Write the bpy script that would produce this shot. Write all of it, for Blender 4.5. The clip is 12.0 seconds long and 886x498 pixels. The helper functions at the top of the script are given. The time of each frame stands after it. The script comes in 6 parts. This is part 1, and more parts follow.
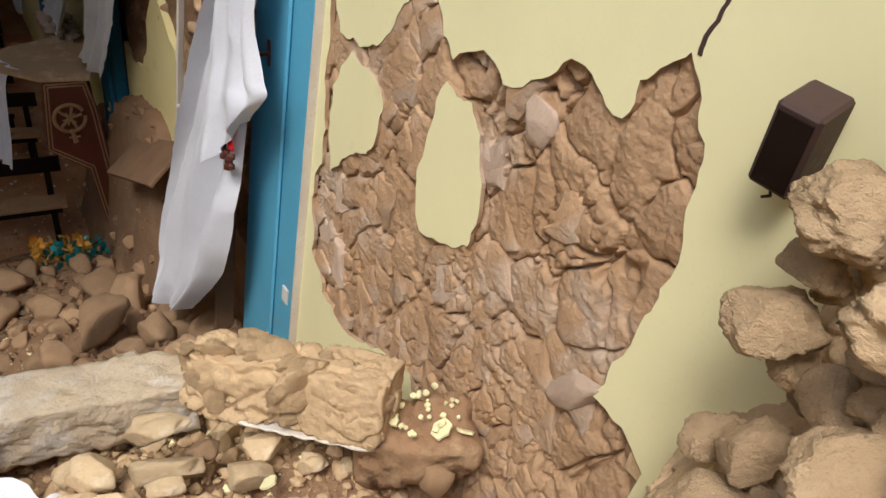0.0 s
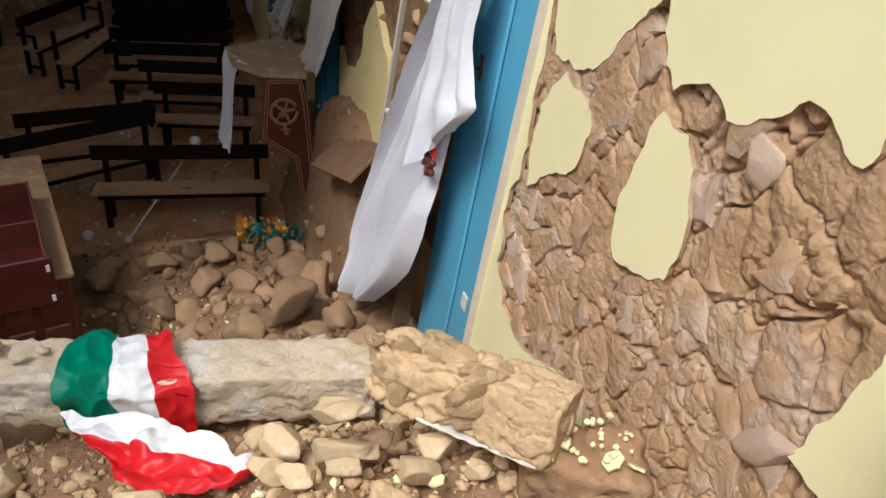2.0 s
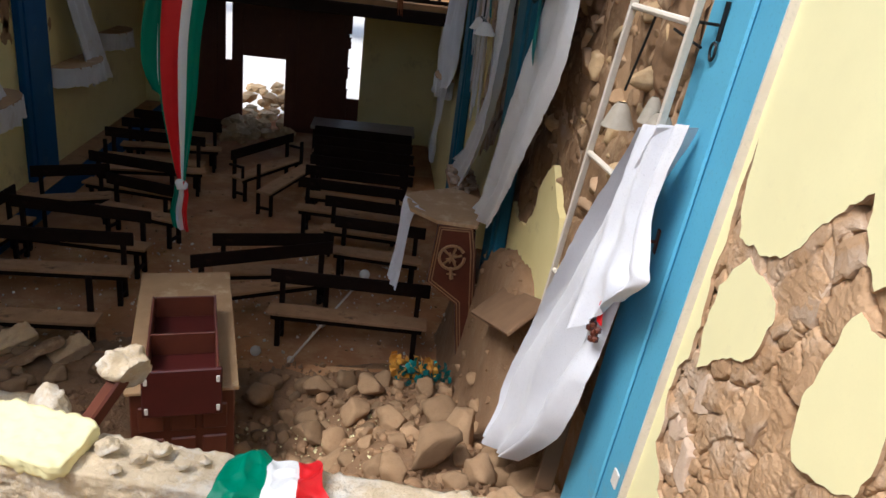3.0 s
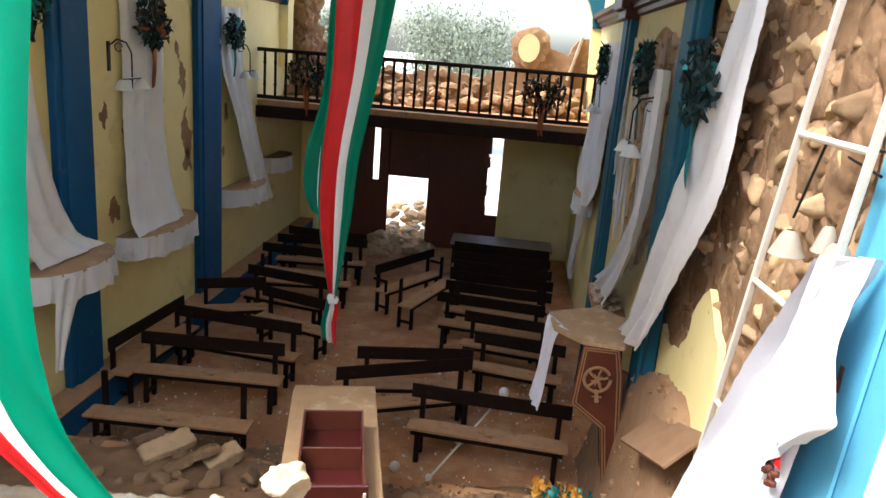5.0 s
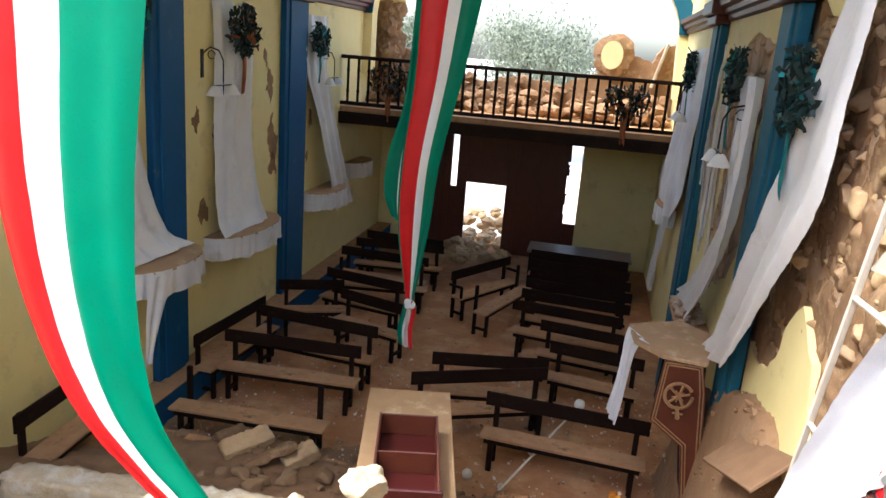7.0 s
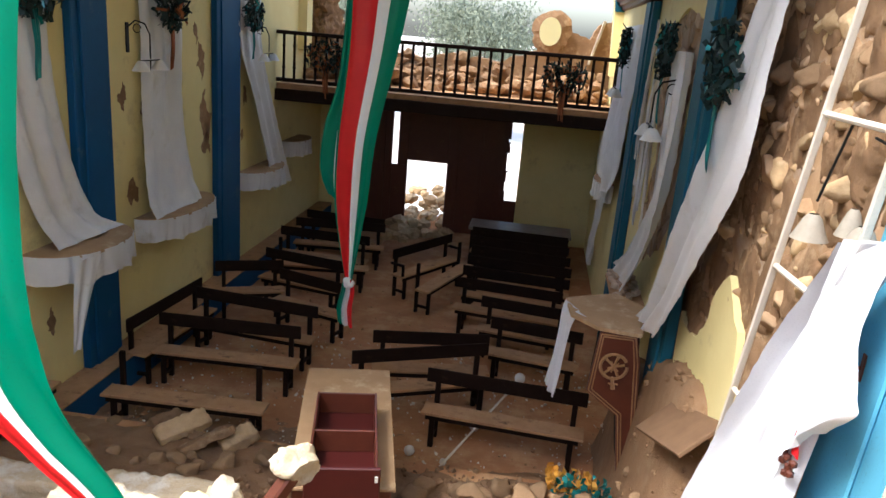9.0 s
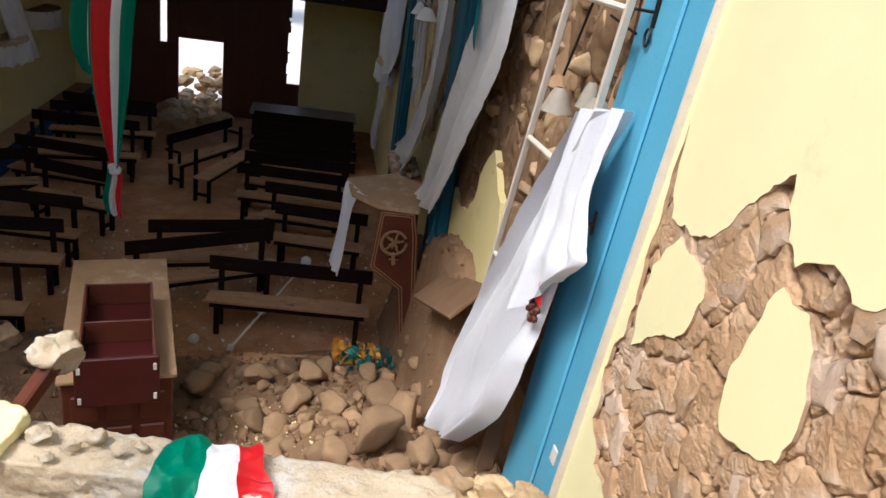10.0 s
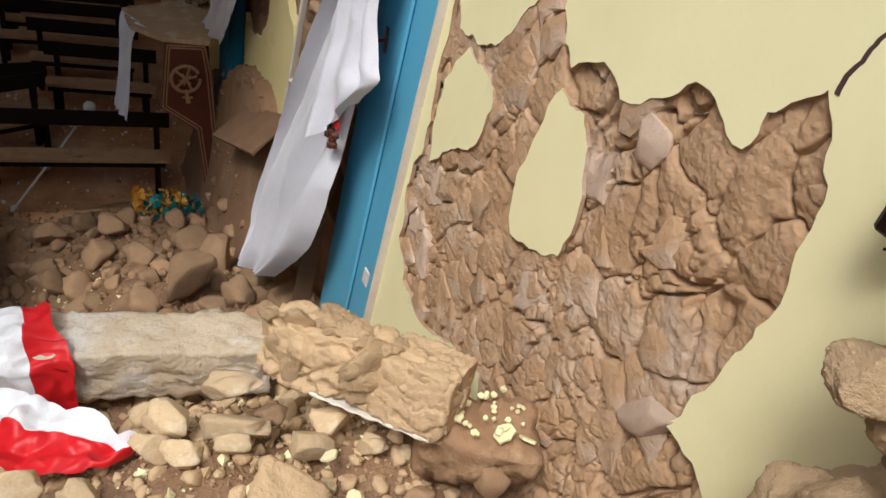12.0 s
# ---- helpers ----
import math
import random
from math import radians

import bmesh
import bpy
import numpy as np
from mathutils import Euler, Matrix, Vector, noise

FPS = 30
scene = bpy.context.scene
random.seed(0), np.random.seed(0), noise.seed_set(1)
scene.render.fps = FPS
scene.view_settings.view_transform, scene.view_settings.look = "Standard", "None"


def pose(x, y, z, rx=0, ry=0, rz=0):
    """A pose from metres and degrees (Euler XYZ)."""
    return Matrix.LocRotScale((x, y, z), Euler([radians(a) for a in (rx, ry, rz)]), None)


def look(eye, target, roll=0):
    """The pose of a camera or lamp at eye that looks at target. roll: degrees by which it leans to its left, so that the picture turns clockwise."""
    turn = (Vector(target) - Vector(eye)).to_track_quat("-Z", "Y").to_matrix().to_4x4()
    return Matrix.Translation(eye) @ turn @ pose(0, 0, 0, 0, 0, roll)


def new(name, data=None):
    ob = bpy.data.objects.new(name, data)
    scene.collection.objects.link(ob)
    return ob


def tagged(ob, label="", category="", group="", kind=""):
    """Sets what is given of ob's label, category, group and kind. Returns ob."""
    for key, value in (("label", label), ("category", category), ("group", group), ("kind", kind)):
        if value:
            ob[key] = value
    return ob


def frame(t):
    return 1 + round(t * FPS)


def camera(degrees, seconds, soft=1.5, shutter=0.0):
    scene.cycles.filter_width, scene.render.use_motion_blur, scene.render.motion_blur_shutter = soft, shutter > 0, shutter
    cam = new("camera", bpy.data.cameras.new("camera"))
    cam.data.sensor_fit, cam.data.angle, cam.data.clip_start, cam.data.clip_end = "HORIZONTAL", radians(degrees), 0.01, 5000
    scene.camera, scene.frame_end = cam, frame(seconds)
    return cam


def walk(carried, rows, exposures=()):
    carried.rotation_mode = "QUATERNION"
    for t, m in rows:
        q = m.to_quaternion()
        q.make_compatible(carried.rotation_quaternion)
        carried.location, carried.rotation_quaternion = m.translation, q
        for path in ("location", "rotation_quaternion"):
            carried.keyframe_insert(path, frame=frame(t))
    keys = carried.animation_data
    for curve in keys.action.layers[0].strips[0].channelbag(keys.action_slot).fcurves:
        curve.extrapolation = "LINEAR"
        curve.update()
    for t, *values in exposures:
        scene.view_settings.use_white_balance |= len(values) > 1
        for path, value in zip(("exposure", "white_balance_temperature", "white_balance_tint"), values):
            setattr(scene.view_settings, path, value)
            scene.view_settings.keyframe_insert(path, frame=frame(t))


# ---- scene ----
cam = camera(61.648, 12.0)
ROWS = [
    (0.0, 0.3228, -0.0287, 4.5377, 57.661, -6.448, -31.888),
    (0.5, 0.3377, -0.0440, 4.5397, 56.342, -8.614, -34.482),
    (1.0, 0.2878, -0.0693, 4.5438, 56.499, -8.972, -33.400),
    (1.5, 0.2327, -0.0435, 4.5385, 54.800, -7.583, -24.296),
    (2.0, 0.2288, -0.0095, 4.5539, 57.209, -5.825, -17.288),
    (2.5, 0.1981, 0.0049, 4.5724, 60.984, -6.405, -10.379),
    (3.0, 0.1675, 0.0029, 4.5947, 67.075, -6.787, -3.694),
    (3.5, 0.1463, 0.0144, 4.6189, 70.319, -5.223, 0.444),
    (5.5, 0.0073, -0.0134, 4.6610, 75.356, -4.881, 7.400),
    (6.0, 0.0000, 0.0000, 4.6519, 75.672, -5.049, 9.155),
    (6.5, -0.0188, -0.0008, 4.6483, 75.400, -4.838, 11.371),
    (7.0, -0.0135, 0.0039, 4.6530, 74.754, -4.322, 12.045),
    (9.0, 0.0644, 0.0505, 4.6214, 73.506, -4.565, 7.761),
    (9.5, 0.1516, -0.0107, 4.6034, 71.205, -5.487, -1.073),
    (10.0, 0.1733, -0.0236, 4.5777, 66.717, -8.368, -7.853),
    (10.5, 0.2085, -0.0109, 4.5527, 62.337, -10.257, -11.354),
    (11.0, 0.2509, -0.0044, 4.5213, 59.386, -11.310, -15.563),
    (11.5, 0.2477, -0.0746, 4.5316, 56.104, -11.034, -21.118),
    (12.0, 0.2788, -0.0165, 4.5290, 56.391, -10.435, -22.382),
]
EXPOSURES = [(0.0, 0.38, 6150, 9.0), (1.0, 0.42, 6200, 9.0), (1.5, 0.52, 6100, 9.0), (2.0, 0.58, 5950, 9.0), (2.5, 0.66, 5900, 9.0), (3.0, 0.9, 5950, 9.0), (3.5, 1.5, 5950, 9.0), (5.5, 2.1, 6150, 9.0), (7.0, 2.12, 6050, 9.0), (9.0, 1.8, 6050, 9.0), (9.5, 1.65, 5950, 9.0), (10.0, 1.0, 5950, 9.0), (10.5, 0.58, 5900, 9.0), (12.0, 0.42, 6050, 9.0)]
walk(cam, [(t, pose(x, y, z, rx, ry, rz)) for t, x, y, z, rx, ry, rz in ROWS], EXPOSURES)

# ---- daylight: a bright overcast sky over the roofless chancel and the fallen facade ----
world = bpy.data.worlds.new("sky")
scene.world = world
world.use_nodes = True
wn = world.node_tree.nodes
sky = wn.new("ShaderNodeTexSky")
sky.sky_type = "NISHITA"
sky.sun_disc = False
sky.sun_elevation = radians(57)
sky.sun_rotation = radians(235)
sky.air_density, sky.dust_density, sky.ozone_density = 1.0, 3.0, 1.0
wn["Background"].inputs["Strength"].default_value = 0.15
world.node_tree.links.new(sky.outputs["Color"], wn["Background"].inputs["Color"])
sun_data = bpy.data.lights.new("sun", "SUN")
sun_data.energy, sun_data.angle, sun_data.color = 1.7, radians(20), (1.0, 0.96, 0.9)
sun = new("sun", sun_data)
sun.matrix_world = look((-5.6, -2.6, 14.0), (0.2, 1.5, 3))

# ---- materials ----
def material(name, base, dark, rough=0.85, scale=6.0, fine=60.0, bump=0.25, bump_dist=0.01, metal=0.0,
             mix=0.5, stain=None, stain_scale=1.5, stain_at=0.6, vary=0.0, sheen=0.0, spec=0.2, speck_at=0.72):
    """A procedural surface: two noises mix base and dark, an optional third lays dust or stains over it."""
    m = bpy.data.materials.new(name)
    m.use_nodes = True
    nt = m.node_tree
    bs = nt.nodes["Principled BSDF"]
    tc = nt.nodes.new("ShaderNodeTexCoord")

    def noise_tex(sc, detail, rough_n=0.6):
        n = nt.nodes.new("ShaderNodeTexNoise")
        n.inputs["Scale"].default_value = sc
        n.inputs["Detail"].default_value = detail
        n.inputs["Roughness"].default_value = rough_n
        nt.links.new(tc.outputs["Object"], n.inputs["Vector"])
        return n

    def ramp(src, lo, hi):
        r = nt.nodes.new("ShaderNodeMapRange")
        r.inputs["From Min"].default_value, r.inputs["From Max"].default_value = lo, hi
        nt.links.new(src, r.inputs["Value"])
        return r.outputs["Result"]

    def blend(fac, a, b):
        x = nt.nodes.new("ShaderNodeMix")
        x.data_type = "RGBA"
        nt.links.new(fac, x.inputs["Factor"])
        for k, v in ((6, a), (7, b)):
            if isinstance(v, tuple):
                x.inputs[k].default_value = (*v, 1)
            else:
                nt.links.new(v, x.inputs[k])
        return x.outputs[2]

    big = noise_tex(scale, 5)
    small = noise_tex(fine, 4)
    col = blend(ramp(big.outputs["Fac"], 0.5 - 0.5 * mix, 0.5 + 0.5 * mix), base, dark)
    speck = tuple(c * speck_at for c in base)
    col = blend(ramp(small.outputs["Fac"], 0.56, 0.8), col, speck)
    if stain:
        st = noise_tex(stain_scale, 8, 0.7)
        col = blend(ramp(st.outputs["Fac"], stain_at - 0.08, stain_at + 0.08), col, stain)
    if vary:
        info = nt.nodes.new("ShaderNodeObjectInfo")
        hsv = nt.nodes.new("ShaderNodeHueSaturation")
        nt.links.new(ramp(info.outputs["Random"], -0.0, 1.0), hsv.inputs["Value"])
        mr = hsv.inputs["Value"].links[0].from_node
        mr.inputs["To Min"].default_value, mr.inputs["To Max"].default_value = 1 - vary, 1 + vary
        nt.links.new(col, hsv.inputs["Color"])
        col = hsv.outputs["Color"]
    nt.links.new(col, bs.inputs["Base Color"])
    bs.inputs["Roughness"].default_value = rough
    bs.inputs["Metallic"].default_value = metal
    bs.inputs["Specular IOR Level"].default_value = spec
    bs.inputs["Sheen Weight"].default_value = sheen
    if bump:
        bp = nt.nodes.new("ShaderNodeBump")
        bp.inputs["Strength"].default_value = bump
        bp.inputs["Distance"].default_value = bump_dist
        add = nt.nodes.new("ShaderNodeMath")
        add.operation = "MULTIPLY_ADD"
        add.inputs[1].default_value = 0.5
        nt.links.new(small.outputs["Fac"], add.inputs[0])
        nt.links.new(big.outputs["Fac"], add.inputs[2])
        nt.links.new(add.outputs[0], bp.inputs["Height"])
        nt.links.new(bp.outputs["Normal"], bs.inputs["Normal"])
    return m


M_PLASTER = material("yellow_plaster", (0.86, 0.80, 0.46), (0.78, 0.72, 0.41), 0.8, 2.0, 90, 0.1, 0.004, speck_at=0.92, stain=(0.62, 0.55, 0.34), stain_scale=1.2, stain_at=0.68)
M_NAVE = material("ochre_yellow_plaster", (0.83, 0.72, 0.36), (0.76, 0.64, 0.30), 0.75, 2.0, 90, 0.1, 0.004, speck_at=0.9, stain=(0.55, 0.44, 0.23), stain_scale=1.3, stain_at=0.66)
M_ADOBE = material("adobe_mud", (0.51, 0.335, 0.195), (0.36, 0.215, 0.112), 0.95, 5, 70, 1.0, 0.010, vary=0.14, stain=(0.53, 0.41, 0.305), stain_scale=2.2, stain_at=0.58)
M_ADOBE_PALE = material("pale_adobe", (0.58, 0.44, 0.33), (0.48, 0.35, 0.25), 0.95, 9, 85, 0.7, 0.007, vary=0.12)
M_ROCK = material("dusty_fieldstone", (0.52, 0.36, 0.20), (0.41, 0.28, 0.15), 0.93, 7, 80, 0.6, 0.015, vary=0.18, stain=(0.60, 0.45, 0.28), stain_scale=4, stain_at=0.6)
M_SOIL = material("loose_soil", (0.325, 0.195, 0.108), (0.235, 0.138, 0.076), 0.97, 4, 55, 1.0, 0.03, stain=(0.32, 0.21, 0.125), stain_scale=3, stain_at=0.6)
M_FLOOR = material("dusty_floor", (0.47, 0.235, 0.11), (0.34, 0.155, 0.07), 0.9, 2.5, 45, 0.5, 0.012, stain=(0.50, 0.295, 0.15), stain_scale=1.8, stain_at=0.56)
M_BLUE = material("blue_paint", (0.115, 0.41, 0.58), (0.095, 0.36, 0.53), 0.6, 3, 60, 0.08, 0.004, stain=(0.16, 0.33, 0.42), stain_scale=2.5, stain_at=0.66, spec=0.45)
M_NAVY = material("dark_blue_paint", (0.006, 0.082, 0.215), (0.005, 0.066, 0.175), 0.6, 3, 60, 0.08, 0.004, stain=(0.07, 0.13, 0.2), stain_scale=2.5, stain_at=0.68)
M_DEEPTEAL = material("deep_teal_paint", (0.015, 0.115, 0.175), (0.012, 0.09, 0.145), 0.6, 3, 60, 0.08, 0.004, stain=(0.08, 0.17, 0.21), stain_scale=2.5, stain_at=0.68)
M_WOOD = material("dark_pew_wood", (0.020, 0.010, 0.007), (0.012, 0.006, 0.004), 0.75, 5, 90, 0.2, 0.004, stain=(0.065, 0.036, 0.022), stain_scale=4, stain_at=0.7, spec=0.12)
M_DUSTWOOD = material("dust_covered_wood", (0.50, 0.295, 0.155), (0.36, 0.20, 0.10), 0.85, 6, 80, 0.2, 0.004, stain=(0.11, 0.065, 0.04), stain_scale=5, stain_at=0.64)
M_REDWOOD = material("red_brown_wood", (0.125, 0.032, 0.016), (0.09, 0.022, 0.012), 0.4, 6, 80, 0.15, 0.004, stain=(0.17, 0.065, 0.035), stain_scale=4, stain_at=0.68, spec=0.45)
M_CORNICE = material("maroon_cornice", (0.10, 0.03, 0.022), (0.07, 0.02, 0.016), 0.45, 5, 60, 0.15, 0.004, stain=(0.2, 0.11, 0.08), stain_scale=3, stain_at=0.66)
M_TAN = material("dusty_tan_board", (0.46, 0.30, 0.165), (0.38, 0.24, 0.13), 0.85, 5, 90, 0.15, 0.004, stain=(0.6, 0.46, 0.3), stain_scale=4, stain_at=0.62)
M_CLOTH = material("white_cloth", (0.68, 0.68, 0.71), (0.62, 0.62, 0.66), 0.6, 3, 140, 0.08, 0.003, sheen=0.3, stain=(0.66, 0.62, 0.56), stain_scale=2.2, stain_at=0.72)
M_TULLE = material("grey_white_satin", (0.74, 0.73, 0.73), (0.64, 0.63, 0.63), 0.38, 3, 140, 0.08, 0.003, sheen=0.3, stain=(0.5, 0.46, 0.4), stain_scale=2.2, stain_at=0.66)
M_GREEN = material("green_satin", (0.0, 0.22, 0.13), (0.0, 0.17, 0.10), 0.42, 3, 120, 0.05, 0.003, spec=0.22)
M_RED = material("red_satin", (0.68, 0.02, 0.025), (0.55, 0.008, 0.012), 0.4, 3, 120, 0.05, 0.003, spec=0.3)
M_WHITE = material("white_satin", (0.85, 0.85, 0.86), (0.8, 0.8, 0.82), 0.42, 3, 120, 0.05, 0.003, sheen=0.2, spec=0.45)
M_GOLD = material("gold_foil", (0.85, 0.48, 0.10), (0.62, 0.30, 0.04), 0.3, 8, 80, 0.2, 0.004, metal=0.4, spec=0.45)
M_TEAL = material("teal_foil", (0.02, 0.25, 0.25), (0.01, 0.16, 0.17), 0.3, 8, 80, 0.2, 0.004, metal=0.4, spec=0.45)
M_IRON = material("wrought_iron", (0.03, 0.03, 0.03), (0.02, 0.02, 0.02), 0.5, 8, 80, 0.2, 0.004, metal=0.6)
M_WHITEPAINT = material("white_painted_metal", (0.70, 0.64, 0.55), (0.6, 0.52, 0.42), 0.6, 6, 80, 0.15, 0.004)
M_GLASS_SHADE = material("frosted_shade", (0.75, 0.72, 0.66), (0.68, 0.64, 0.58), 0.35, 6, 80, 0.05, 0.004, spec=0.45)
M_DUSTGLASS = material("dusty_frosted_shade", (0.36, 0.32, 0.26), (0.26, 0.22, 0.17), 0.6, 12, 80, 0.2, 0.004)
M_OLDBOARD = material("weathered_brown_board", (0.22, 0.13, 0.072), (0.16, 0.092, 0.052), 0.85, 6, 80, 0.2, 0.004)
# Leaf base is lightened: overexposed haze is put into the colour.
M_LEAF = material("haze_paled_leaves", (0.23, 0.255, 0.185), (0.165, 0.19, 0.13), 0.7, 3, 20, 0.0)
M_BARK = material("tree_bark", (0.14, 0.10, 0.07), (0.09, 0.065, 0.045), 0.9, 6, 40, 0.5, 0.02)
M_WREATH = material("dark_wreath_foil", (0.02, 0.045, 0.04), (0.012, 0.02, 0.02), 0.35, 8, 80, 0.2, 0.004)
M_BOX = material("dark_brown_box", (0.085, 0.05, 0.04), (0.06, 0.036, 0.03), 0.6, 5, 80, 0.15, 0.004, stain=(0.2, 0.14, 0.1), stain_scale=4, stain_at=0.66)

# Ground base is whitened to stand in for haze along the horizon.
M_GROUND = material("haze_whitened_ground", (0.66, 0.62, 0.55), (0.56, 0.5, 0.42), 0.95, 0.3, 6, 0.2, 0.02)
M_CLAY = material("pale_clay", (0.62, 0.44, 0.255), (0.52, 0.36, 0.20), 0.95, 8, 60, 0.9, 0.014, vary=0.08, stain=(0.52, 0.36, 0.21), stain_scale=5, stain_at=0.6)
M_BROWNROCK = material("soil_stained_stone", (0.33, 0.20, 0.11), (0.23, 0.135, 0.072), 0.95, 7, 80, 0.7, 0.015, vary=0.25, stain=(0.46, 0.31, 0.18), stain_scale=4, stain_at=0.6)
M_ROCK_SOLID = material("tan_fieldstone", (0.52, 0.36, 0.20), (0.42, 0.285, 0.15), 0.93, 1.2, 9, 0.7, 0.006, vary=0.2, stain=(0.58, 0.43, 0.26), stain_scale=0.9, stain_at=0.58)
M_CLAY_SOLID = material("clay_covered_stone", (0.62, 0.44, 0.255), (0.50, 0.34, 0.185), 0.95, 1.6, 17, 1.0, 0.012, vary=0.1, stain=(0.50, 0.345, 0.20), stain_scale=1.0, stain_at=0.6)
M_TAN_SOLID = material("pale_tan_fieldstone", (0.60, 0.45, 0.27), (0.50, 0.36, 0.205), 0.93, 1.2, 9, 0.7, 0.006, vary=0.2, stain=(0.66, 0.54, 0.37), stain_scale=0.9, stain_at=0.58)
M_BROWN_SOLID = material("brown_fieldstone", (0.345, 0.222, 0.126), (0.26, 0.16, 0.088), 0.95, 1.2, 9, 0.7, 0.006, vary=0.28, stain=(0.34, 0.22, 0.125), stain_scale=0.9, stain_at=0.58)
M_ADOBE_SOLID = material("mud_covered_stone", (0.50, 0.34, 0.21), (0.40, 0.26, 0.15), 0.95, 1.2, 9, 0.7, 0.006, vary=0.15)
M_STONE = material("pale_masonry", (0.63, 0.52, 0.37), (0.50, 0.385, 0.25), 0.9, 7, 60, 0.9, 0.018, stain=(0.68, 0.63, 0.55), stain_scale=5, stain_at=0.56)
M_WHITE_PLASTER = material("white_plaster", (0.74, 0.70, 0.62), (0.62, 0.54, 0.42), 0.85, 7, 70, 0.4, 0.01)
M_SHINE = material("pale_dusty_board", (0.34, 0.30, 0.28), (0.24, 0.2, 0.18), 0.45, 5, 80, 0.15, 0.004)
M_MAROON = material("maroon_wood", (0.075, 0.011, 0.009), (0.055, 0.009, 0.008), 0.4, 6, 80, 0.12, 0.004, spec=0.45)
M_GILTPAINT = material("pale_gilt", (0.36, 0.21, 0.11), (0.28, 0.16, 0.08), 0.5, 6, 80, 0.1, 0.003)
M_COPPER = material("copper_foil", (0.35, 0.12, 0.05), (0.2, 0.07, 0.03), 0.35, 8, 80, 0.2, 0.004, metal=0.5)


# ---- mesh helpers ----
def mesh_of(name, bm):
    me = bpy.data.meshes.new(name)
    bm.to_mesh(me)
    bm.free()
    return me


def thing(name, label, category, group="", kind="", at=(0, 0, 0), turn=0.0):
    """An Empty at a thing's base, that parents its parts."""
    ob = new(name)
    ob.empty_display_size = 0.1
    ob.matrix_world = pose(*at, 0, 0, turn)
    return tagged(ob, label, category, group, kind)


def part(name, bm, mat, parent=None, label="", smooth=False):
    me = mesh_of(name, bm)
    me.materials.append(mat)
    if smooth:
        me.shade_smooth()
    ob = new(name, me)
    if parent:
        ob.parent = parent
    if label:
        ob["label"] = label
    return ob


def solid(name, bm, mat, label, category, group="", kind="", smooth=False):
    """A thing that is one mesh."""
    return tagged(part(name, bm, mat, None, "", smooth), label, category, group, kind)


def box(bm, lo, hi, bevel=0.0, m=None):
    r = bmesh.ops.create_cube(bm, size=1.0)
    vs = r["verts"]
    c = [(a + b) / 2 for a, b in zip(lo, hi)]
    s = [b - a for a, b in zip(lo, hi)]
    for v in vs:
        v.co = Vector((c[0] + v.co.x * s[0], c[1] + v.co.y * s[1], c[2] + v.co.z * s[2]))
    if bevel:
        es = list({e for v in vs for e in v.link_edges})
        r = bmesh.ops.bevel(bm, geom=es, offset=bevel, segments=1, affect="EDGES")
        vs = r["verts"] if r["verts"] else vs
        vs = list({v for f in r["faces"] for v in f.verts} | {v for v in vs if v.is_valid})
    if m is not None:
        bmesh.ops.transform(bm, matrix=m, verts=[v for v in vs if v.is_valid])
    return bm


def boxes(*args, bevel=0.0):
    bm = bmesh.new()
    for lo, hi in args:
        box(bm, lo, hi, bevel)
    return bm


def rod(bm, a, b, r0, r1=None, seg=8):
    """A tapered round bar from a to b."""
    a, b = Vector(a), Vector(b)
    d = b - a
    q = d.to_track_quat("Z", "Y").to_matrix().to_4x4()
    bmesh.ops.create_cone(bm, cap_ends=True, segments=seg, radius1=r0, radius2=r0 if r1 is None else r1, depth=d.length,
                          matrix=Matrix.Translation((a + b) / 2) @ q)
    return bm


def plank(a, b, width, thick, bevel=0.006, roll=0.0):
    """A board whose long top edge runs from a to b."""
    a, b = Vector(a), Vector(b)
    d = b - a
    bm = bmesh.new()
    x = d.normalized()
    up = Vector((0, 0, 1)) if abs(x.z) < 0.95 else Vector((0, 1, 0))
    y = up.cross(x).normalized()
    z = x.cross(y)
    m = Matrix((x, y, z)).transposed().to_4x4()
    m = Matrix.Translation((a + b) / 2) @ m @ pose(0, 0, 0, roll)
    box(bm, (-d.length / 2, -width / 2, -thick / 2), (d.length / 2, width / 2, thick / 2), bevel, m)
    return bm


def rock(bm, size, seed, sub=2, rough=0.22, flat=0.0, m=None, grain=0.0):
    """An irregular stone; flat cuts facets into it."""
    r = bmesh.ops.create_icosphere(bm, subdivisions=sub, radius=1.0)
    rnd = random.Random(seed)
    off = Vector((rnd.uniform(-50, 50), rnd.uniform(-50, 50), rnd.uniform(-50, 50)))
    cuts = []
    for _ in range(int(flat)):
        n = Vector((rnd.gauss(0, 1), rnd.gauss(0, 1), rnd.gauss(0, 1))).normalized()
        cuts.append((n, rnd.uniform(0.5, 0.82)))
    for v in r["verts"]:
        p = v.co.normalized()
        k = 1 + rough * noise.noise(p * 1.1 + off) * 1.6 + rough * 0.45 * noise.noise(p * 3.1 + off)
        q = p * k
        for n, d in cuts:
            e = q.dot(n) - d
            if e > 0:
                q -= n * e * 0.96
        q *= 1 + 0.05 * noise.noise(p * 7 + off) + 0.025 * noise.noise(p * 15 + off)
        if grain:
            pit = noise.voronoi(p * 6 + off)[0]
            q *= 1 + grain * (0.5 * noise.noise(p * 11 + off) + 0.4 * noise.noise(p * 24 + off) - 1.0 * max(0.0, 0.16 - (pit[1] - pit[0])))
        v.co = Vector((q.x * size[0], q.y * size[1], q.z * size[2]))
    if m is not None:
        bmesh.ops.transform(bm, matrix=m, verts=r["verts"])
    return bm


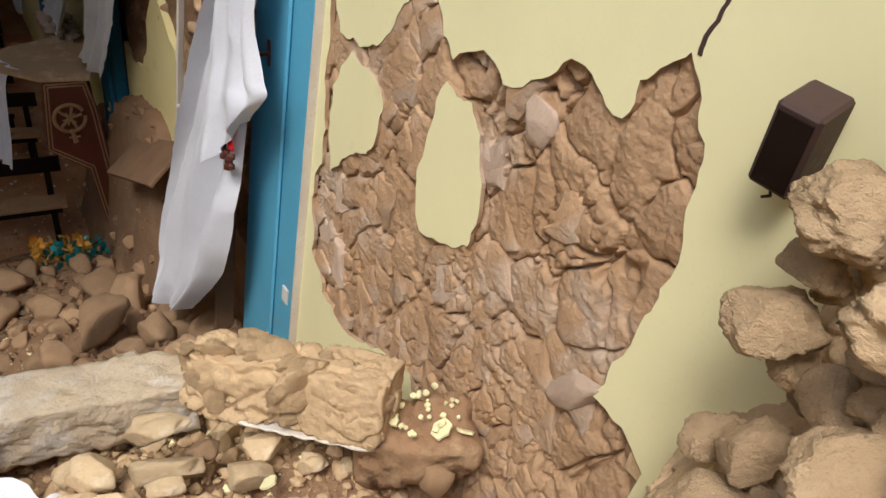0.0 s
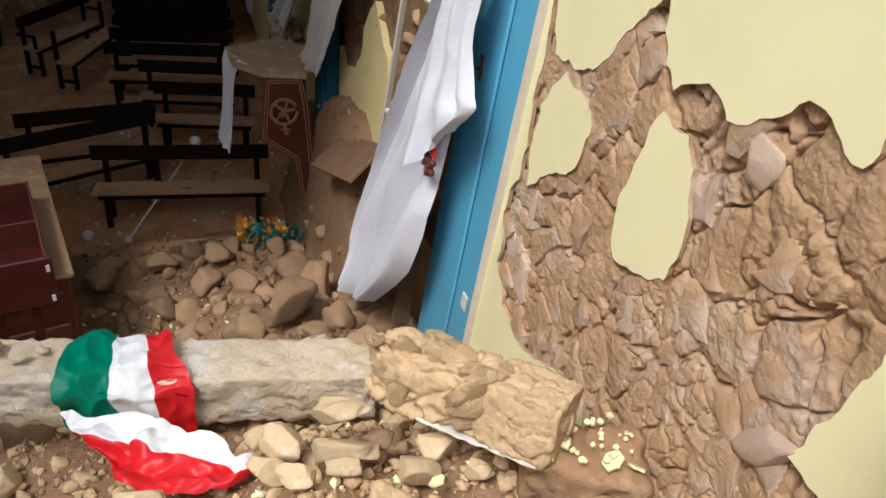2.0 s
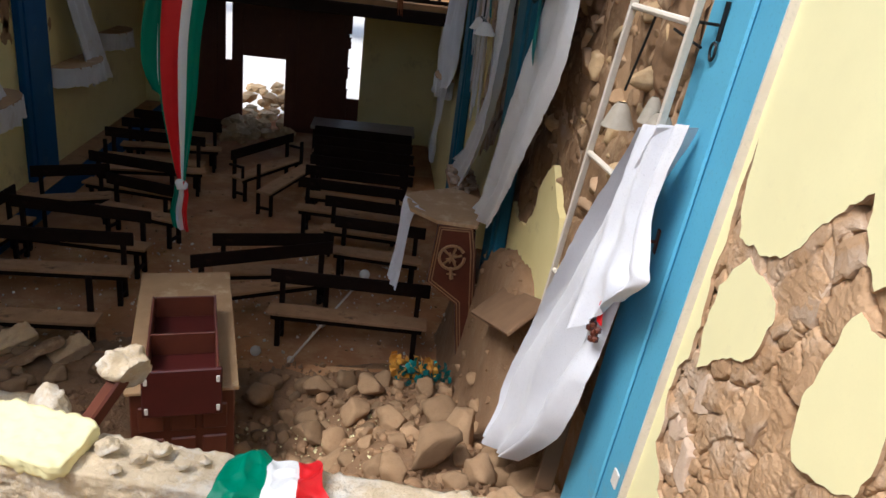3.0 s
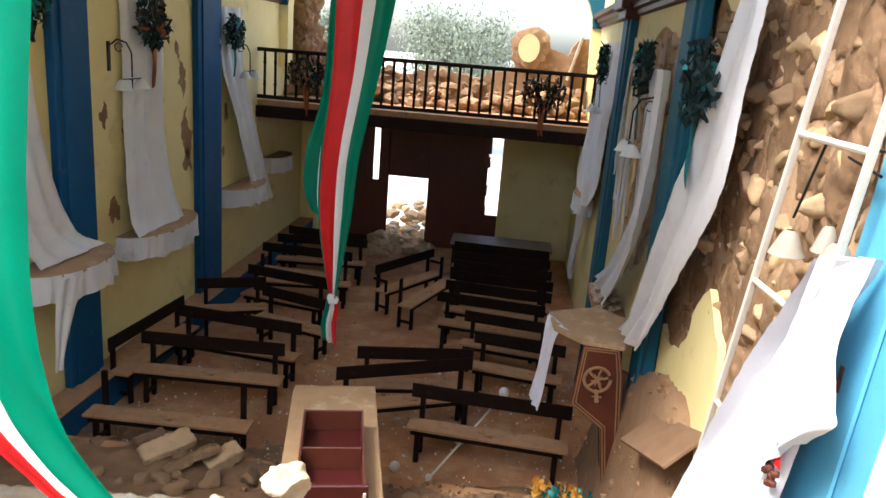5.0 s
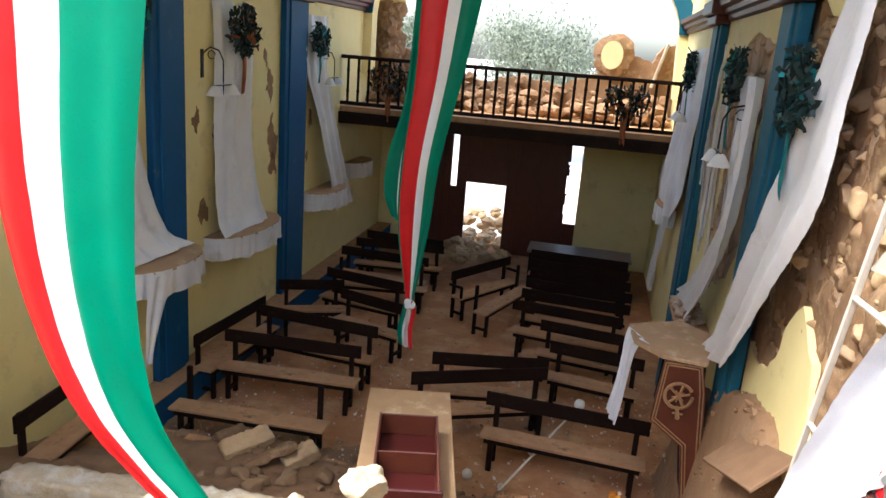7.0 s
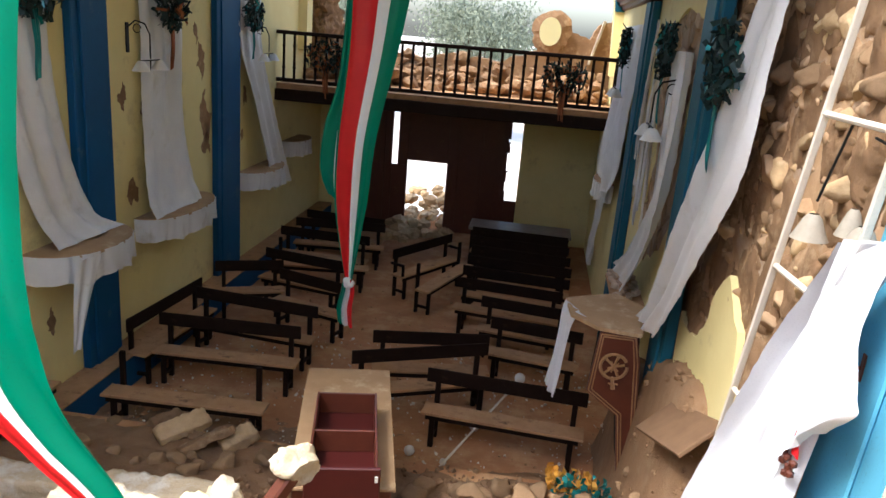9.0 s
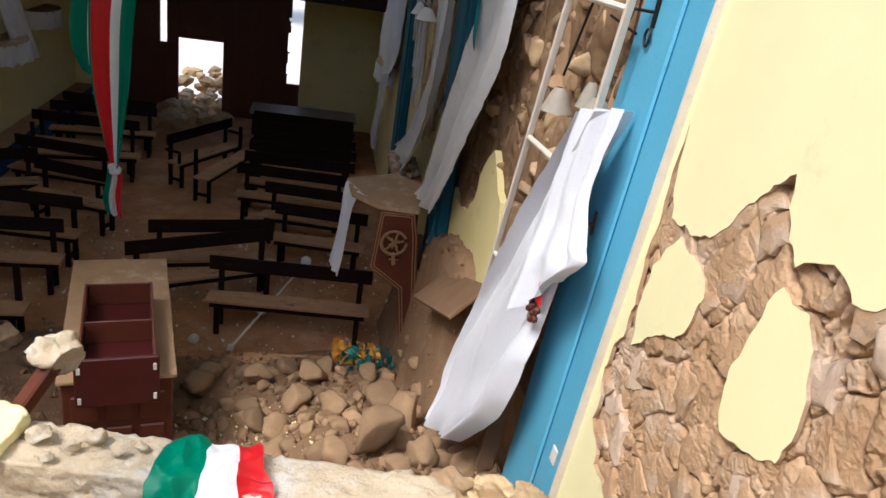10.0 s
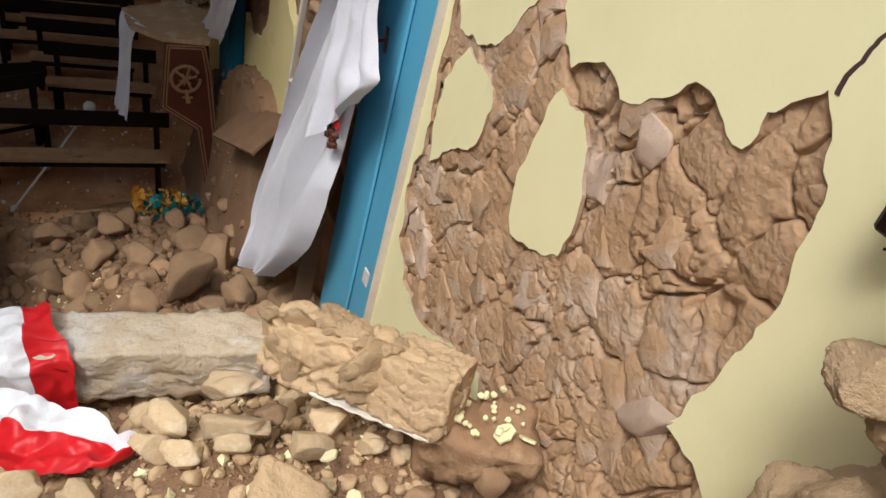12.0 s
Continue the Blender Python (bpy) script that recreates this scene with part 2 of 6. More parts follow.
def ragged(points, depth=3, amp=0.16, seed=1, closed=True):
    """A broken outline: midpoints of a coarse one, shifted again and again."""
    rnd = random.Random(seed)
    pts = [Vector(p) for p in points]
    for k in range(depth):
        out = []
        n = len(pts)
        for i in range(n if closed else n - 1):
            a, b = pts[i], pts[(i + 1) % n]
            d = b - a
            nrm = Vector((-d.y, d.x))
            out += [a, (a + b) / 2 + nrm * rnd.uniform(-amp, amp)]
        if not closed:
            out.append(pts[-1])
        pts = out
    return pts


from mathutils import geometry


def sheet(loops, to3d, thick_dir, thick, rim=0):
    """A slab from an outer outline and holes in 2D, given thickness along thick_dir; rim is its edge's material."""
    bm = bmesh.new()
    flat = [p for l in loops for p in l]
    tris = geometry.tessellate_polygon([[Vector((p[0], p[1], 0)) for p in l] for l in loops])
    t = Vector(thick_dir) * thick
    front = [bm.verts.new(to3d(p[0], p[1])) for p in flat]
    back = [bm.verts.new(Vector(to3d(p[0], p[1])) + t) for p in flat]
    for a, b, c in tris:
        try:
            bm.faces.new((front[a], front[b], front[c]))
            bm.faces.new((back[c], back[b], back[a]))
        except ValueError:
            pass
    i = 0
    for l in loops:
        n = len(l)
        for k in range(n):
            a, b = i + k, i + (k + 1) % n
            try:
                bm.faces.new((front[a], front[b], back[b], back[a])).material_index = rim
            except ValueError:
                pass
        i += n
    bmesh.ops.recalc_face_normals(bm, faces=bm.faces)
    return bm


def drape(rows, folds=5, depth=0.03, seed=0, nu=28, nv=40, crumple=0.0, crease=0.0, span=(0.0, 1.0)):
    """Hanging cloth: rows of (left, right, drop of the middle) from top to bottom, with folds that run down it."""
    rnd = random.Random(seed)
    ph = rnd.uniform(0, 6)
    bm = bmesh.new()
    R = [(Vector(a), Vector(b), s) for a, b, s in rows]
    grid = []
    for j in range(nv + 1):
        f = j / nv * (len(R) - 1)
        i = min(int(f), len(R) - 2)
        g = f - i

        def cr(k):
            ps = [R[max(0, min(len(R) - 1, i + o))][k] for o in (-1, 0, 1, 2)]
            return 0.5 * ((2 * ps[1]) + (ps[2] - ps[0]) * g + (2 * ps[0] - 5 * ps[1] + 4 * ps[2] - ps[3]) * g * g + (3 * ps[1] - ps[0] - 3 * ps[2] + ps[3]) * g ** 3)
        a, b = cr(0), cr(1)
        sag = R[i][2] * (1 - g) + R[i + 1][2] * g
        side = b - a
        down = (R[i + 1][0] - R[i][0]).normalized()
        nrm = side.cross(down)
        nrm = nrm.normalized() if nrm.length > 1e-6 else Vector((1, 0, 0))
        row = []
        for u in range(nu + 1):
            w = span[0] + (span[1] - span[0]) * u / nu
            p = a.lerp(b, w)
            fold = math.sin(w * folds * 2 * math.pi + ph + 0.8 * math.sin(j / nv * 3 + ph)) * 0.6
            fold += 0.5 * math.sin(w * folds * 3.7 + j / nv * 2.2 + ph * 2)
            fold += 0.7 * noise.noise(Vector((w * 3 + seed, j / nv * 4, ph)))
            p += nrm * fold * depth + Vector((0, 0, -1)) * sag * math.sin(w * math.pi)
            if crumple:
                p = p + (noise.noise_vector(p * 6 + Vector((seed, 0, 0))) + 0.5 * noise.noise_vector(p * 15)) * crumple
            if crease:
                p = p + nrm * crease * (abs(noise.noise(p * 7 + Vector((seed, 3, 0)))) * 2.2 + abs(noise.noise(p * 15 + Vector((seed, 9, 0)))) - 0.8)
            row.append(bm.verts.new(p))
        grid.append(row)
    for j in range(nv):
        for u in range(nu):
            bm.faces.new((grid[j][u], grid[j][u + 1], grid[j + 1][u + 1], grid[j + 1][u]))
    return bm

# ---- the shell of the church: x across, y down the nave, z up from the nave floor ----
XR, XL, YB = 1.45, -4.95, 17.0      # right wall, left wall, back wall
GAL_Y, GAL_Z = 13.97, 3.40          # choir gallery front and floor


def slab(name, lo, hi, mat, label, category, bevel=0.0):
    bm = bmesh.new()
    box(bm, lo, hi, bevel)
    return solid(name, bm, mat, label, category, kind="structure")


slab("floor", (-5.4, 6.6, -0.2), (2.0, 18.5, 0.0), M_FLOOR, "dusty reddish brown nave floor", "floor")
slab("presbytery_floor", (-5.4, -4.0, 0.1), (2.0, 6.6, 0.4), M_FLOOR, "raised presbytery floor buried under rubble", "floor")
slab("ground", (-400, -400, -0.6), (400, 400, -0.25), M_GROUND, "bare ground around the church, whitened for haze", "ground")
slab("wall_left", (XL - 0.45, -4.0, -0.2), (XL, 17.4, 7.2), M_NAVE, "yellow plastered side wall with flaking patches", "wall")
slab("wall_rear", (XL - 0.45, -4.45, -0.2), (XR + 0.55, -4.0, 5.5), M_PLASTER, "yellow plastered chancel end wall", "wall")
wall_right = slab("wall_right", (XR + 0.06, 3.142, -0.2), (XR + 0.55, 17.4, 7.2), M_ADOBE, "mud and stone side wall that has lost much of its plaster", "wall")
LEAN = 0.065                        # the chancel's right wall leans outwards by this much a metre, about the height of 3.1 m
leaning = Matrix.Translation((XR, 0, 3.1)) @ pose(0, 0, 0, 0, math.degrees(math.atan(LEAN)), 0) @ Matrix.Translation((-XR, 0, -3.1))
slab("wall_chancel", (XR + 0.06, -4.0, -0.2), (XR + 0.55, 3.138, 7.2), M_ADOBE, "leaning mud and stone chancel wall stripped of its plaster", "wall").matrix_world = leaning


def lean(p):
    """A point given on the upright wall plane, carried onto the leaning one."""
    e, q = Vector((0.25, -0.03, 4.54)), Vector((XR, p[1], p[2]))
    k = (XR - e.x + LEAN * (e.z - 3.1)) / (XR - e.x - LEAN * (q.z - e.z))
    q = e + (q - e) * k
    f = max(0.0, min(1.0, (2.53 - p[1]) / 0.2))
    return Vector((q.x + p[0] - XR, p[1] + (q.y - p[1]) * f, q.z))


# Unseen slab added to shade the nave; its pale colour bounces light.
slab("ceiling", (XL - 0.45, 3.2, 7.2), (XR + 0.55, 13.0, 7.4), M_WHITE_PLASTER, "unseen pale slab added above the nave to shade it", "ceiling")
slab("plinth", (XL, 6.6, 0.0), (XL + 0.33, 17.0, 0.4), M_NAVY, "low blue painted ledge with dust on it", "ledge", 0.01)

slab("plinth_top", (XL, 6.6, 0.4), (XL + 0.35, 17.0, 0.43), M_DUSTWOOD, "dusty tan top of the blue ledge", "ledge", 0.008)

# back wall under the gallery: a plastered wall with a doorway
bm = boxes(((XL, YB, -0.2), (-4.2, YB + 0.4, GAL_Z)), ((-0.24, YB, -0.2), (XR + 0.06, YB + 0.4, GAL_Z)), ((-4.2, YB, 2.85), (-0.24, YB + 0.4, GAL_Z)))
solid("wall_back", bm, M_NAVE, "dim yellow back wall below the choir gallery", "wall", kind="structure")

# the big wooden door with its open wicket
door = thing("door_1", "tall dark red wooden double door with an open wicket", "door", kind="structure", at=(0, YB + 0.1, 0))
for lo, hi in (((-4.2, 0, 0), (-3.24, 0.07, 2.85)), ((-2.86, 0, 1.63), (-1.92, 0.07, 2.85)), ((-1.92, 0, 0), (-0.6, 0.07, 2.85)), ((-3.24, 0, 0), (-2.86, 0.07, 1.5)), ((-3.1, 0, 1.5), (-2.86, 0.07, 2.85)), ((-0.6, 0, 0), (-0.24, 0.07, 0.9))):
    part("door_panel", boxes((lo, hi), bevel=0.01), M_REDWOOD, door)
for x in (-4.1, -3.5, -1.75, -1.2):
    part("door_rail", boxes(((x, -0.025, 0.2), (x + 0.09, -0.002, 2.8)), bevel=0.006), M_REDWOOD, door)
# outer posts of the doorway, broken away beside the right leaf
jrnd = random.Random(6)
jag = sorted([0.0, 2.3] + [jrnd.uniform(0, 2.3) for _ in range(13)])
bm = bmesh.new()
for k in range(14):
    box(bm, (-0.66, -0.03, 0.5 + jag[k]), (-0.55 + 0.09 * jrnd.random() ** 2, -0.002, 0.5 + jag[k + 1]), 0.004)
part("broken_jamb", bm, M_REDWOOD, door, "splintered door jamb")

# ---- gallery ----
gal = thing("choir_gallery", "dark timber choir gallery with a balustrade over the entrance", "gallery", kind="structure")
part("deck", boxes(((XL, GAL_Y, GAL_Z - 0.1), (XR, YB, GAL_Z))), M_DUSTWOOD, gal)
part("front_beam", boxes(((XL, GAL_Y - 0.1, GAL_Z - 0.32), (XR, GAL_Y + 0.12, GAL_Z - 0.1)), bevel=0.012), M_WOOD, gal)
part("kick_rail", boxes(((XL, GAL_Y - 0.04, GAL_Z + 0.03), (XR, GAL_Y + 0.04, GAL_Z + 0.1)), bevel=0.008), M_WOOD, gal)
part("handrail", boxes(((XL, GAL_Y - 0.05, GAL_Z + 0.9), (XR, GAL_Y + 0.05, GAL_Z + 0.97)), bevel=0.012), M_WOOD, gal)
for k in range(15):
    y = GAL_Y + 0.25 + k * 0.2
    if y < YB - 0.1 and k % 2 == 0:
        part("joist", boxes(((XL, y, GAL_Z - 0.24), (XR, y + 0.09, GAL_Z - 0.1))), M_WOOD, gal)
bm0 = bmesh.new()
rod(bm0, (0, 0, 0.1), (0, 0, 0.9), 0.026, seg=8)
bmesh.ops.create_uvsphere(bm0, u_segments=8, v_segments=6, radius=0.036, matrix=Matrix.Translation((0, 0, 0.3)))
bmesh.ops.create_uvsphere(bm0, u_segments=8, v_segments=6, radius=0.036, matrix=Matrix.Translation((0, 0, 0.7)))
baluster = part("baluster", bm0, M_WOOD, gal)
baluster.location = (XL + 0.14, GAL_Y, GAL_Z)
for k in range(1, 31):
    b = new("baluster", baluster.data)
    b.parent = gal
    b.location = (XL + 0.14 + k * 0.205, GAL_Y, GAL_Z)

# ---- upper facade: what the quake left of it behind the gallery, and the arch over the nave ----
n_arc = 22
outer = [(XR + 0.06, 4.9), (XR + 0.06, 7.2), (XL, 7.2), (XL, 4.9)]
arc = []
cx, rad_x, spring, rad_z = (XR + XL) / 2, 3.02, 5.2, 1.75
for k in range(n_arc + 1):
    a = math.pi * k / n_arc
    arc.append((cx - rad_x * math.cos(a), spring + rad_z * math.sin(a)))
loop = [(XL, 7.2), (XL, 4.0), (XL + 0.18, 4.0)] + arc + [(XR - 0.12, 4.0), (XR + 0.06, 4.0), (XR + 0.06, 7.2)]
bm = sheet([loop], lambda u, v: Vector((u, 15.2, v)), (0, 1, 0), 0.35)
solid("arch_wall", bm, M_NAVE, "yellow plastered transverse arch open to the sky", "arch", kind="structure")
bm = sheet([[(cx - (rad_x + 0.0) * math.cos(math.pi * k / 24), spring + rad_z * math.sin(math.pi * k / 24)) for k in range(25)]
            + [(cx - (rad_x + 0.3) * math.cos(math.pi * k / 24), spring + (rad_z + 0.3) * math.sin(math.pi * k / 24)) for k in range(24, -1, -1)]],
           lambda u, v: Vector((u, 15.17, v)), (0, 1, 0), 0.028)
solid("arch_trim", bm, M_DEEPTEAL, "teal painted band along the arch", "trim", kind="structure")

# low jagged remains of the facade above the gallery
pts = [(XL, GAL_Z), (XL, 4.5), (-4.55, 4.6), (-4.25, 4.5), (-4.05, 4.2), (-3.3, 4.0), (-2.4, 4.0), (-1.5, 4.1), (-0.6, 4.2), (0.1, 4.45), (0.5, 4.75), (0.95, 4.65), (1.2, 5.0), (XR, 5.1), (XR, GAL_Z)]
outline = [Vector(p) for p in pts[:1]] + ragged(pts[1:-1], 3, 0.13, 5, closed=False) + [Vector(pts[-1])]
solid("facade_ruin", sheet([outline], lambda u, v: Vector((u, 16.55, v)), (0, 1, 0), 0.45), M_BROWNROCK, "broken mud brick facade left standing behind the gallery", "ruin", kind="structure")


# ---- pilasters and cornices ----
def pilaster(side, y0, y1, z0, z1, mat):
    x = XR if side > 0 else XL
    p = thing("pilaster", "blue painted wall pilaster with a maroon capital", "pilaster", "wall pilasters", "structure")
    d = -0.1 * side
    part("shaft", boxes(((min(x, x + d) - (0.0 if side < 0 else 0.0), y0, z0), (max(x, x + d), y1, z1)), bevel=0.012), mat, p)
    e = 0.05
    part("shaft_band", boxes(((min(x, x + d * 1.25), y0 + 0.13, z0), (max(x, x + d * 1.25), y1 - 0.13, z1)), bevel=0.008), mat, p)
    if z1 > 5:
        part("capital", boxes(((min(x, x + d * 1.9), y0 - e, z1), (max(x, x + d * 1.9), y1 + e, z1 + 0.12)),
                              ((min(x, x + d * 2.6), y0 - 2 * e, z1 + 0.12), (max(x, x + d * 2.6), y1 + 2 * e, z1 + 0.3)), bevel=0.015), M_CORNICE, p)
        part("upper_shaft", boxes(((min(x, x + d), y0 + 0.05, z1 + 0.3), (max(x, x + d), y1 - 0.05, 7.19)), bevel=0.01), mat, p)
    return p


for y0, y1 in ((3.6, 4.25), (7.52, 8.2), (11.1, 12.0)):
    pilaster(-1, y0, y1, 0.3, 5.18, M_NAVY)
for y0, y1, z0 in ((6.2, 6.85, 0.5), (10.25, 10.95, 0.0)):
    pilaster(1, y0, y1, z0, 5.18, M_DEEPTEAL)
near = thing("pilaster", "broad light blue chancel pilaster scuffed at its foot", "pilaster", "wall pilasters", "structure")
near.matrix_world = leaning
part("shaft", boxes(((1.418, 2.53, 1.5), (XR + 0.06, 3.14, 6.2)), bevel=0.012), M_BLUE, near)
part("shaft_band", boxes(((1.398, 2.72, 1.5), (1.418, 3.0, 6.2)), bevel=0.01), M_BLUE, near)
part("edge_strip", boxes(((1.414, 2.519, 1.5), (1.475, 2.5285, 6.2))), M_WHITEPAINT, near, "cream painted edge")
part("socket_plate", boxes(((1.408, 2.57, 2.41), (1.4175, 2.63, 2.49)), bevel=0.003), M_GLASS_SHADE, near, "small pale socket plate")


def cornice(x, s, y0, y1):
    prof = [(0, 0), (0.05, 0.02), (0.06, 0.07), (0.11, 0.09), (0.12, 0.14), (0.18, 0.17), (0.19, 0.24), (0, 0.24)]
    bm = bmesh.new()
    a = [bm.verts.new((x - s * u, y0, 5.22 + v)) for u, v in prof]
    b = [bm.verts.new((x - s * u, y1, 5.22 + v)) for u, v in prof]
    n = len(prof)
    for i in range(n):
        bm.faces.new((a[i], a[(i + 1) % n], b[(i + 1) % n], b[i]))
    bm.faces.new(a)
    bm.faces.new(b[::-1])
    bmesh.ops.recalc_face_normals(bm, faces=bm.faces)
    return solid("cornice", bm, M_CORNICE, "maroon moulded cornice along the nave wall", "cornice", kind="structure")


for y0, y1 in ((4.36, 7.41), (8.31, 10.99), (12.11, 15.2)):
    cornice(XL, -1, y0, y1)
for y0, y1 in ((3.2, 6.09), (6.96, 10.14), (11.06, 15.2)):
    cornice(XR, 1, y0, y1)

# ---- plaster on the right wall, with its broken edges ----
to_wall = lambda u, v: Vector((XR, u, v))
on_lean = lambda u, v: lean((XR, u, v))
hole = [(2.40, 4.10), (2.36, 3.9), (2.30, 3.76), (2.20, 3.775), (2.14, 3.76), (2.03, 3.80), (1.93, 3.90), (1.86, 3.985), (1.80, 4.06), (1.72, 4.12), (1.66, 3.95), (1.60, 3.90), (1.47, 3.97), (1.37, 3.915), (1.23, 3.98), (1.15, 4.055), (1.06, 4.03),
        (0.965, 3.99), (0.945, 4.08), (0.89, 4.13), (0.845, 4.17), (0.79, 4.07), (0.75, 3.97), (0.745, 3.86), (0.75, 3.70), (0.765, 3.62), (0.81, 3.45), (0.845, 3.325), (0.73, 3.315), (0.64, 3.25), (0.55, 2.9),
        (0.55, 2.2), (1.5, 2.2), (1.62, 2.74), (1.8, 2.70), (2.0, 2.60), (2.2, 2.555), (2.36, 2.60), (2.46, 2.75), (2.49, 3.0), (2.48, 3.12), (2.42, 3.2), (2.40, 3.36), (2.425, 3.5), (2.44, 3.6), (2.41, 3.75), (2.43, 3.95)]
hole = ragged(hole, 2, 0.14, 11)
outer = [(-0.05, 1.2), (2.529, 1.2), (2.529, 7.2), (-4.0, 7.2), (-4.0, 4.6)] + ragged([(-1.5, 4.5), (-0.4, 4.0), (0.15, 3.75), (0.32, 3.5), (0.42, 3.35), (0.4, 2.4)], 2, 0.15, 3, closed=False)
plaster = solid("plaster_chancel", sheet([outer, hole], on_lean, (1, 0, 0), 0.018, 1), M_PLASTER, "pale yellow wall plaster broken away around bare mud stones", "plaster", kind="structure")
plaster.data.materials.append(M_ADOBE)
for k, isl in enumerate(([(1.615, 3.835), (1.56, 3.81), (1.485, 3.82), (1.43, 3.75), (1.41, 3.66), (1.385, 3.50), (1.41, 3.41), (1.47, 3.37), (1.53, 3.35), (1.61, 3.325), (1.67, 3.315), (1.71, 3.42), (1.715, 3.53), (1.67, 3.68)],
                         [(2.20, 3.73), (2.09, 3.71), (1.98, 3.67), (1.965, 3.6), (1.985, 3.545), (2.025, 3.44), (2.1, 3.39), (2.2, 3.33), (2.34, 3.21), (2.36, 3.32), (2.365, 3.43), (2.345, 3.555)])):
    isl = ragged(isl, 2, 0.12, 21 + k)
    part("plaster_patch", sheet([isl], on_lean, (1, 0, 0), 0.014, 1), M_PLASTER, plaster).data.materials.append(M_ADOBE)
# a crack that runs up from the hole
crack = ragged([(0.83, 4.17), (0.81, 4.26), (0.79, 4.33), (0.73, 4.45), (0.70, 4.6), (0.62, 4.8)], 3, 0.09, 8, closed=False)
edge = [Vector((p.x - 0.009 * (1 - i / len(crack)) - 0.0015, p.y)) for i, p in enumerate(crack)]
bm = sheet([crack + edge[::-1]], lambda u, v: lean((XR - 0.002, u, v)), (1, 0, 0), 0.002)
part("crack", bm, M_BOX, plaster, "dark crack through the plaster")

# nave part of the right wall: plaster left low down and high up
low = [(4.25, 1.0)] + ragged([(4.25, 1.6), (4.35, 2.5), (4.6, 2.95), (5.0, 3.2), (5.25, 3.0), (5.5, 2.6), (5.8, 2.45), (6.19, 2.5)], 2, 0.14, 31, closed=False) + [(6.19, 1.0)]
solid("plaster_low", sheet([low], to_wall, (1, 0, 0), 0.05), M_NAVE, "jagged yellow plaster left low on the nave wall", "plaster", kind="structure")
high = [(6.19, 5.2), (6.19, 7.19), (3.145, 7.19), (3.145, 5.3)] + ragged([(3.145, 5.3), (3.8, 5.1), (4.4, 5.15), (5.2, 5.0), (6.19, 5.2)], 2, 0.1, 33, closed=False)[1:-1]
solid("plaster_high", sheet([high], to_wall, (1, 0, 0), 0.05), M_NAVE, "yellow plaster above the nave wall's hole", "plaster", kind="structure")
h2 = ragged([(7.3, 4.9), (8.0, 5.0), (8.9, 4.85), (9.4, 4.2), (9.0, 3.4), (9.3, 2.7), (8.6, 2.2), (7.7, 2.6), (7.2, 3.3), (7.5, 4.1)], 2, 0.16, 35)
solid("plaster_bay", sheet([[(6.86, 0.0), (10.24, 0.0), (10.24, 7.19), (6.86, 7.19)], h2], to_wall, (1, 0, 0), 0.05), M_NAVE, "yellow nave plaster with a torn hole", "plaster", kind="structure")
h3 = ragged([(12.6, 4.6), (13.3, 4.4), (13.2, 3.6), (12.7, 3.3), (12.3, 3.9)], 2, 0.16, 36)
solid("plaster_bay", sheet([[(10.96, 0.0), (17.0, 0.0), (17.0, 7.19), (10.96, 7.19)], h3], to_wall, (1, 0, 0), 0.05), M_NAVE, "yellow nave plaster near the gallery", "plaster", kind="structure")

# flaked spots on the left wall
for k, (y, z, s) in enumerate(((8.75, 2.35, 0.16), (10.75, 3.9, 0.2), (10.85, 3.1, 0.26), (10.9, 2.7, 0.2), (10.6, 4.3, 0.1), (8.6, 3.5, 0.12), (9.1, 3.3, 0.14), (12.4, 3.3, 0.14), (9.6, 1.6, 0.1), (12.3, 2.6, 0.1), (7.0, 1.2, 0.12))):
    rnd = random.Random(k)
    poly = ragged([(y + s * rnd.uniform(0.25, 1) * math.cos(a), z + 1.7 * s * rnd.uniform(0.25, 1.1) * math.sin(a)) for a in [i * math.pi / 4.5 for i in range(9)]], 3, 0.22, k)
    solid("bare_spot", sheet([poly], lambda u, v: Vector((XL + 0.001, u, v)), (1, 0, 0), 0.004), M_BROWNROCK, "brown bare mud where plaster has flaked off", "plaster damage", kind="structure")

def smooth(a, b, x):
    t = max(0.0, min(1.0, (x - a) / (b - a)))
    return t * t * (3 - 2 * t)


# ---- bare mud stones in the holes of the right wall ----
def clip(poly, p, n):
    """The part of a polygon behind the line through p with normal n."""
    out = []
    for i in range(len(poly)):
        a, b = poly[i], poly[(i + 1) % len(poly)]
        da, db = (a - p).dot(n), (b - p).dot(n)
        if da <= 0:
            out.append(a)
        if da * db < 0:
            out.append(a + (b - a) * (da / (da - db)))
    return out


def inside(p, poly):
    c = False
    for i in range(len(poly)):
        a, b = poly[i], poly[i - 1]
        if (a[1] > p[1]) != (b[1] > p[1]) and p[0] < (b[0] - a[0]) * (p[1] - a[1]) / (b[1] - a[1]) + a[0]:
            c = not c
    return c


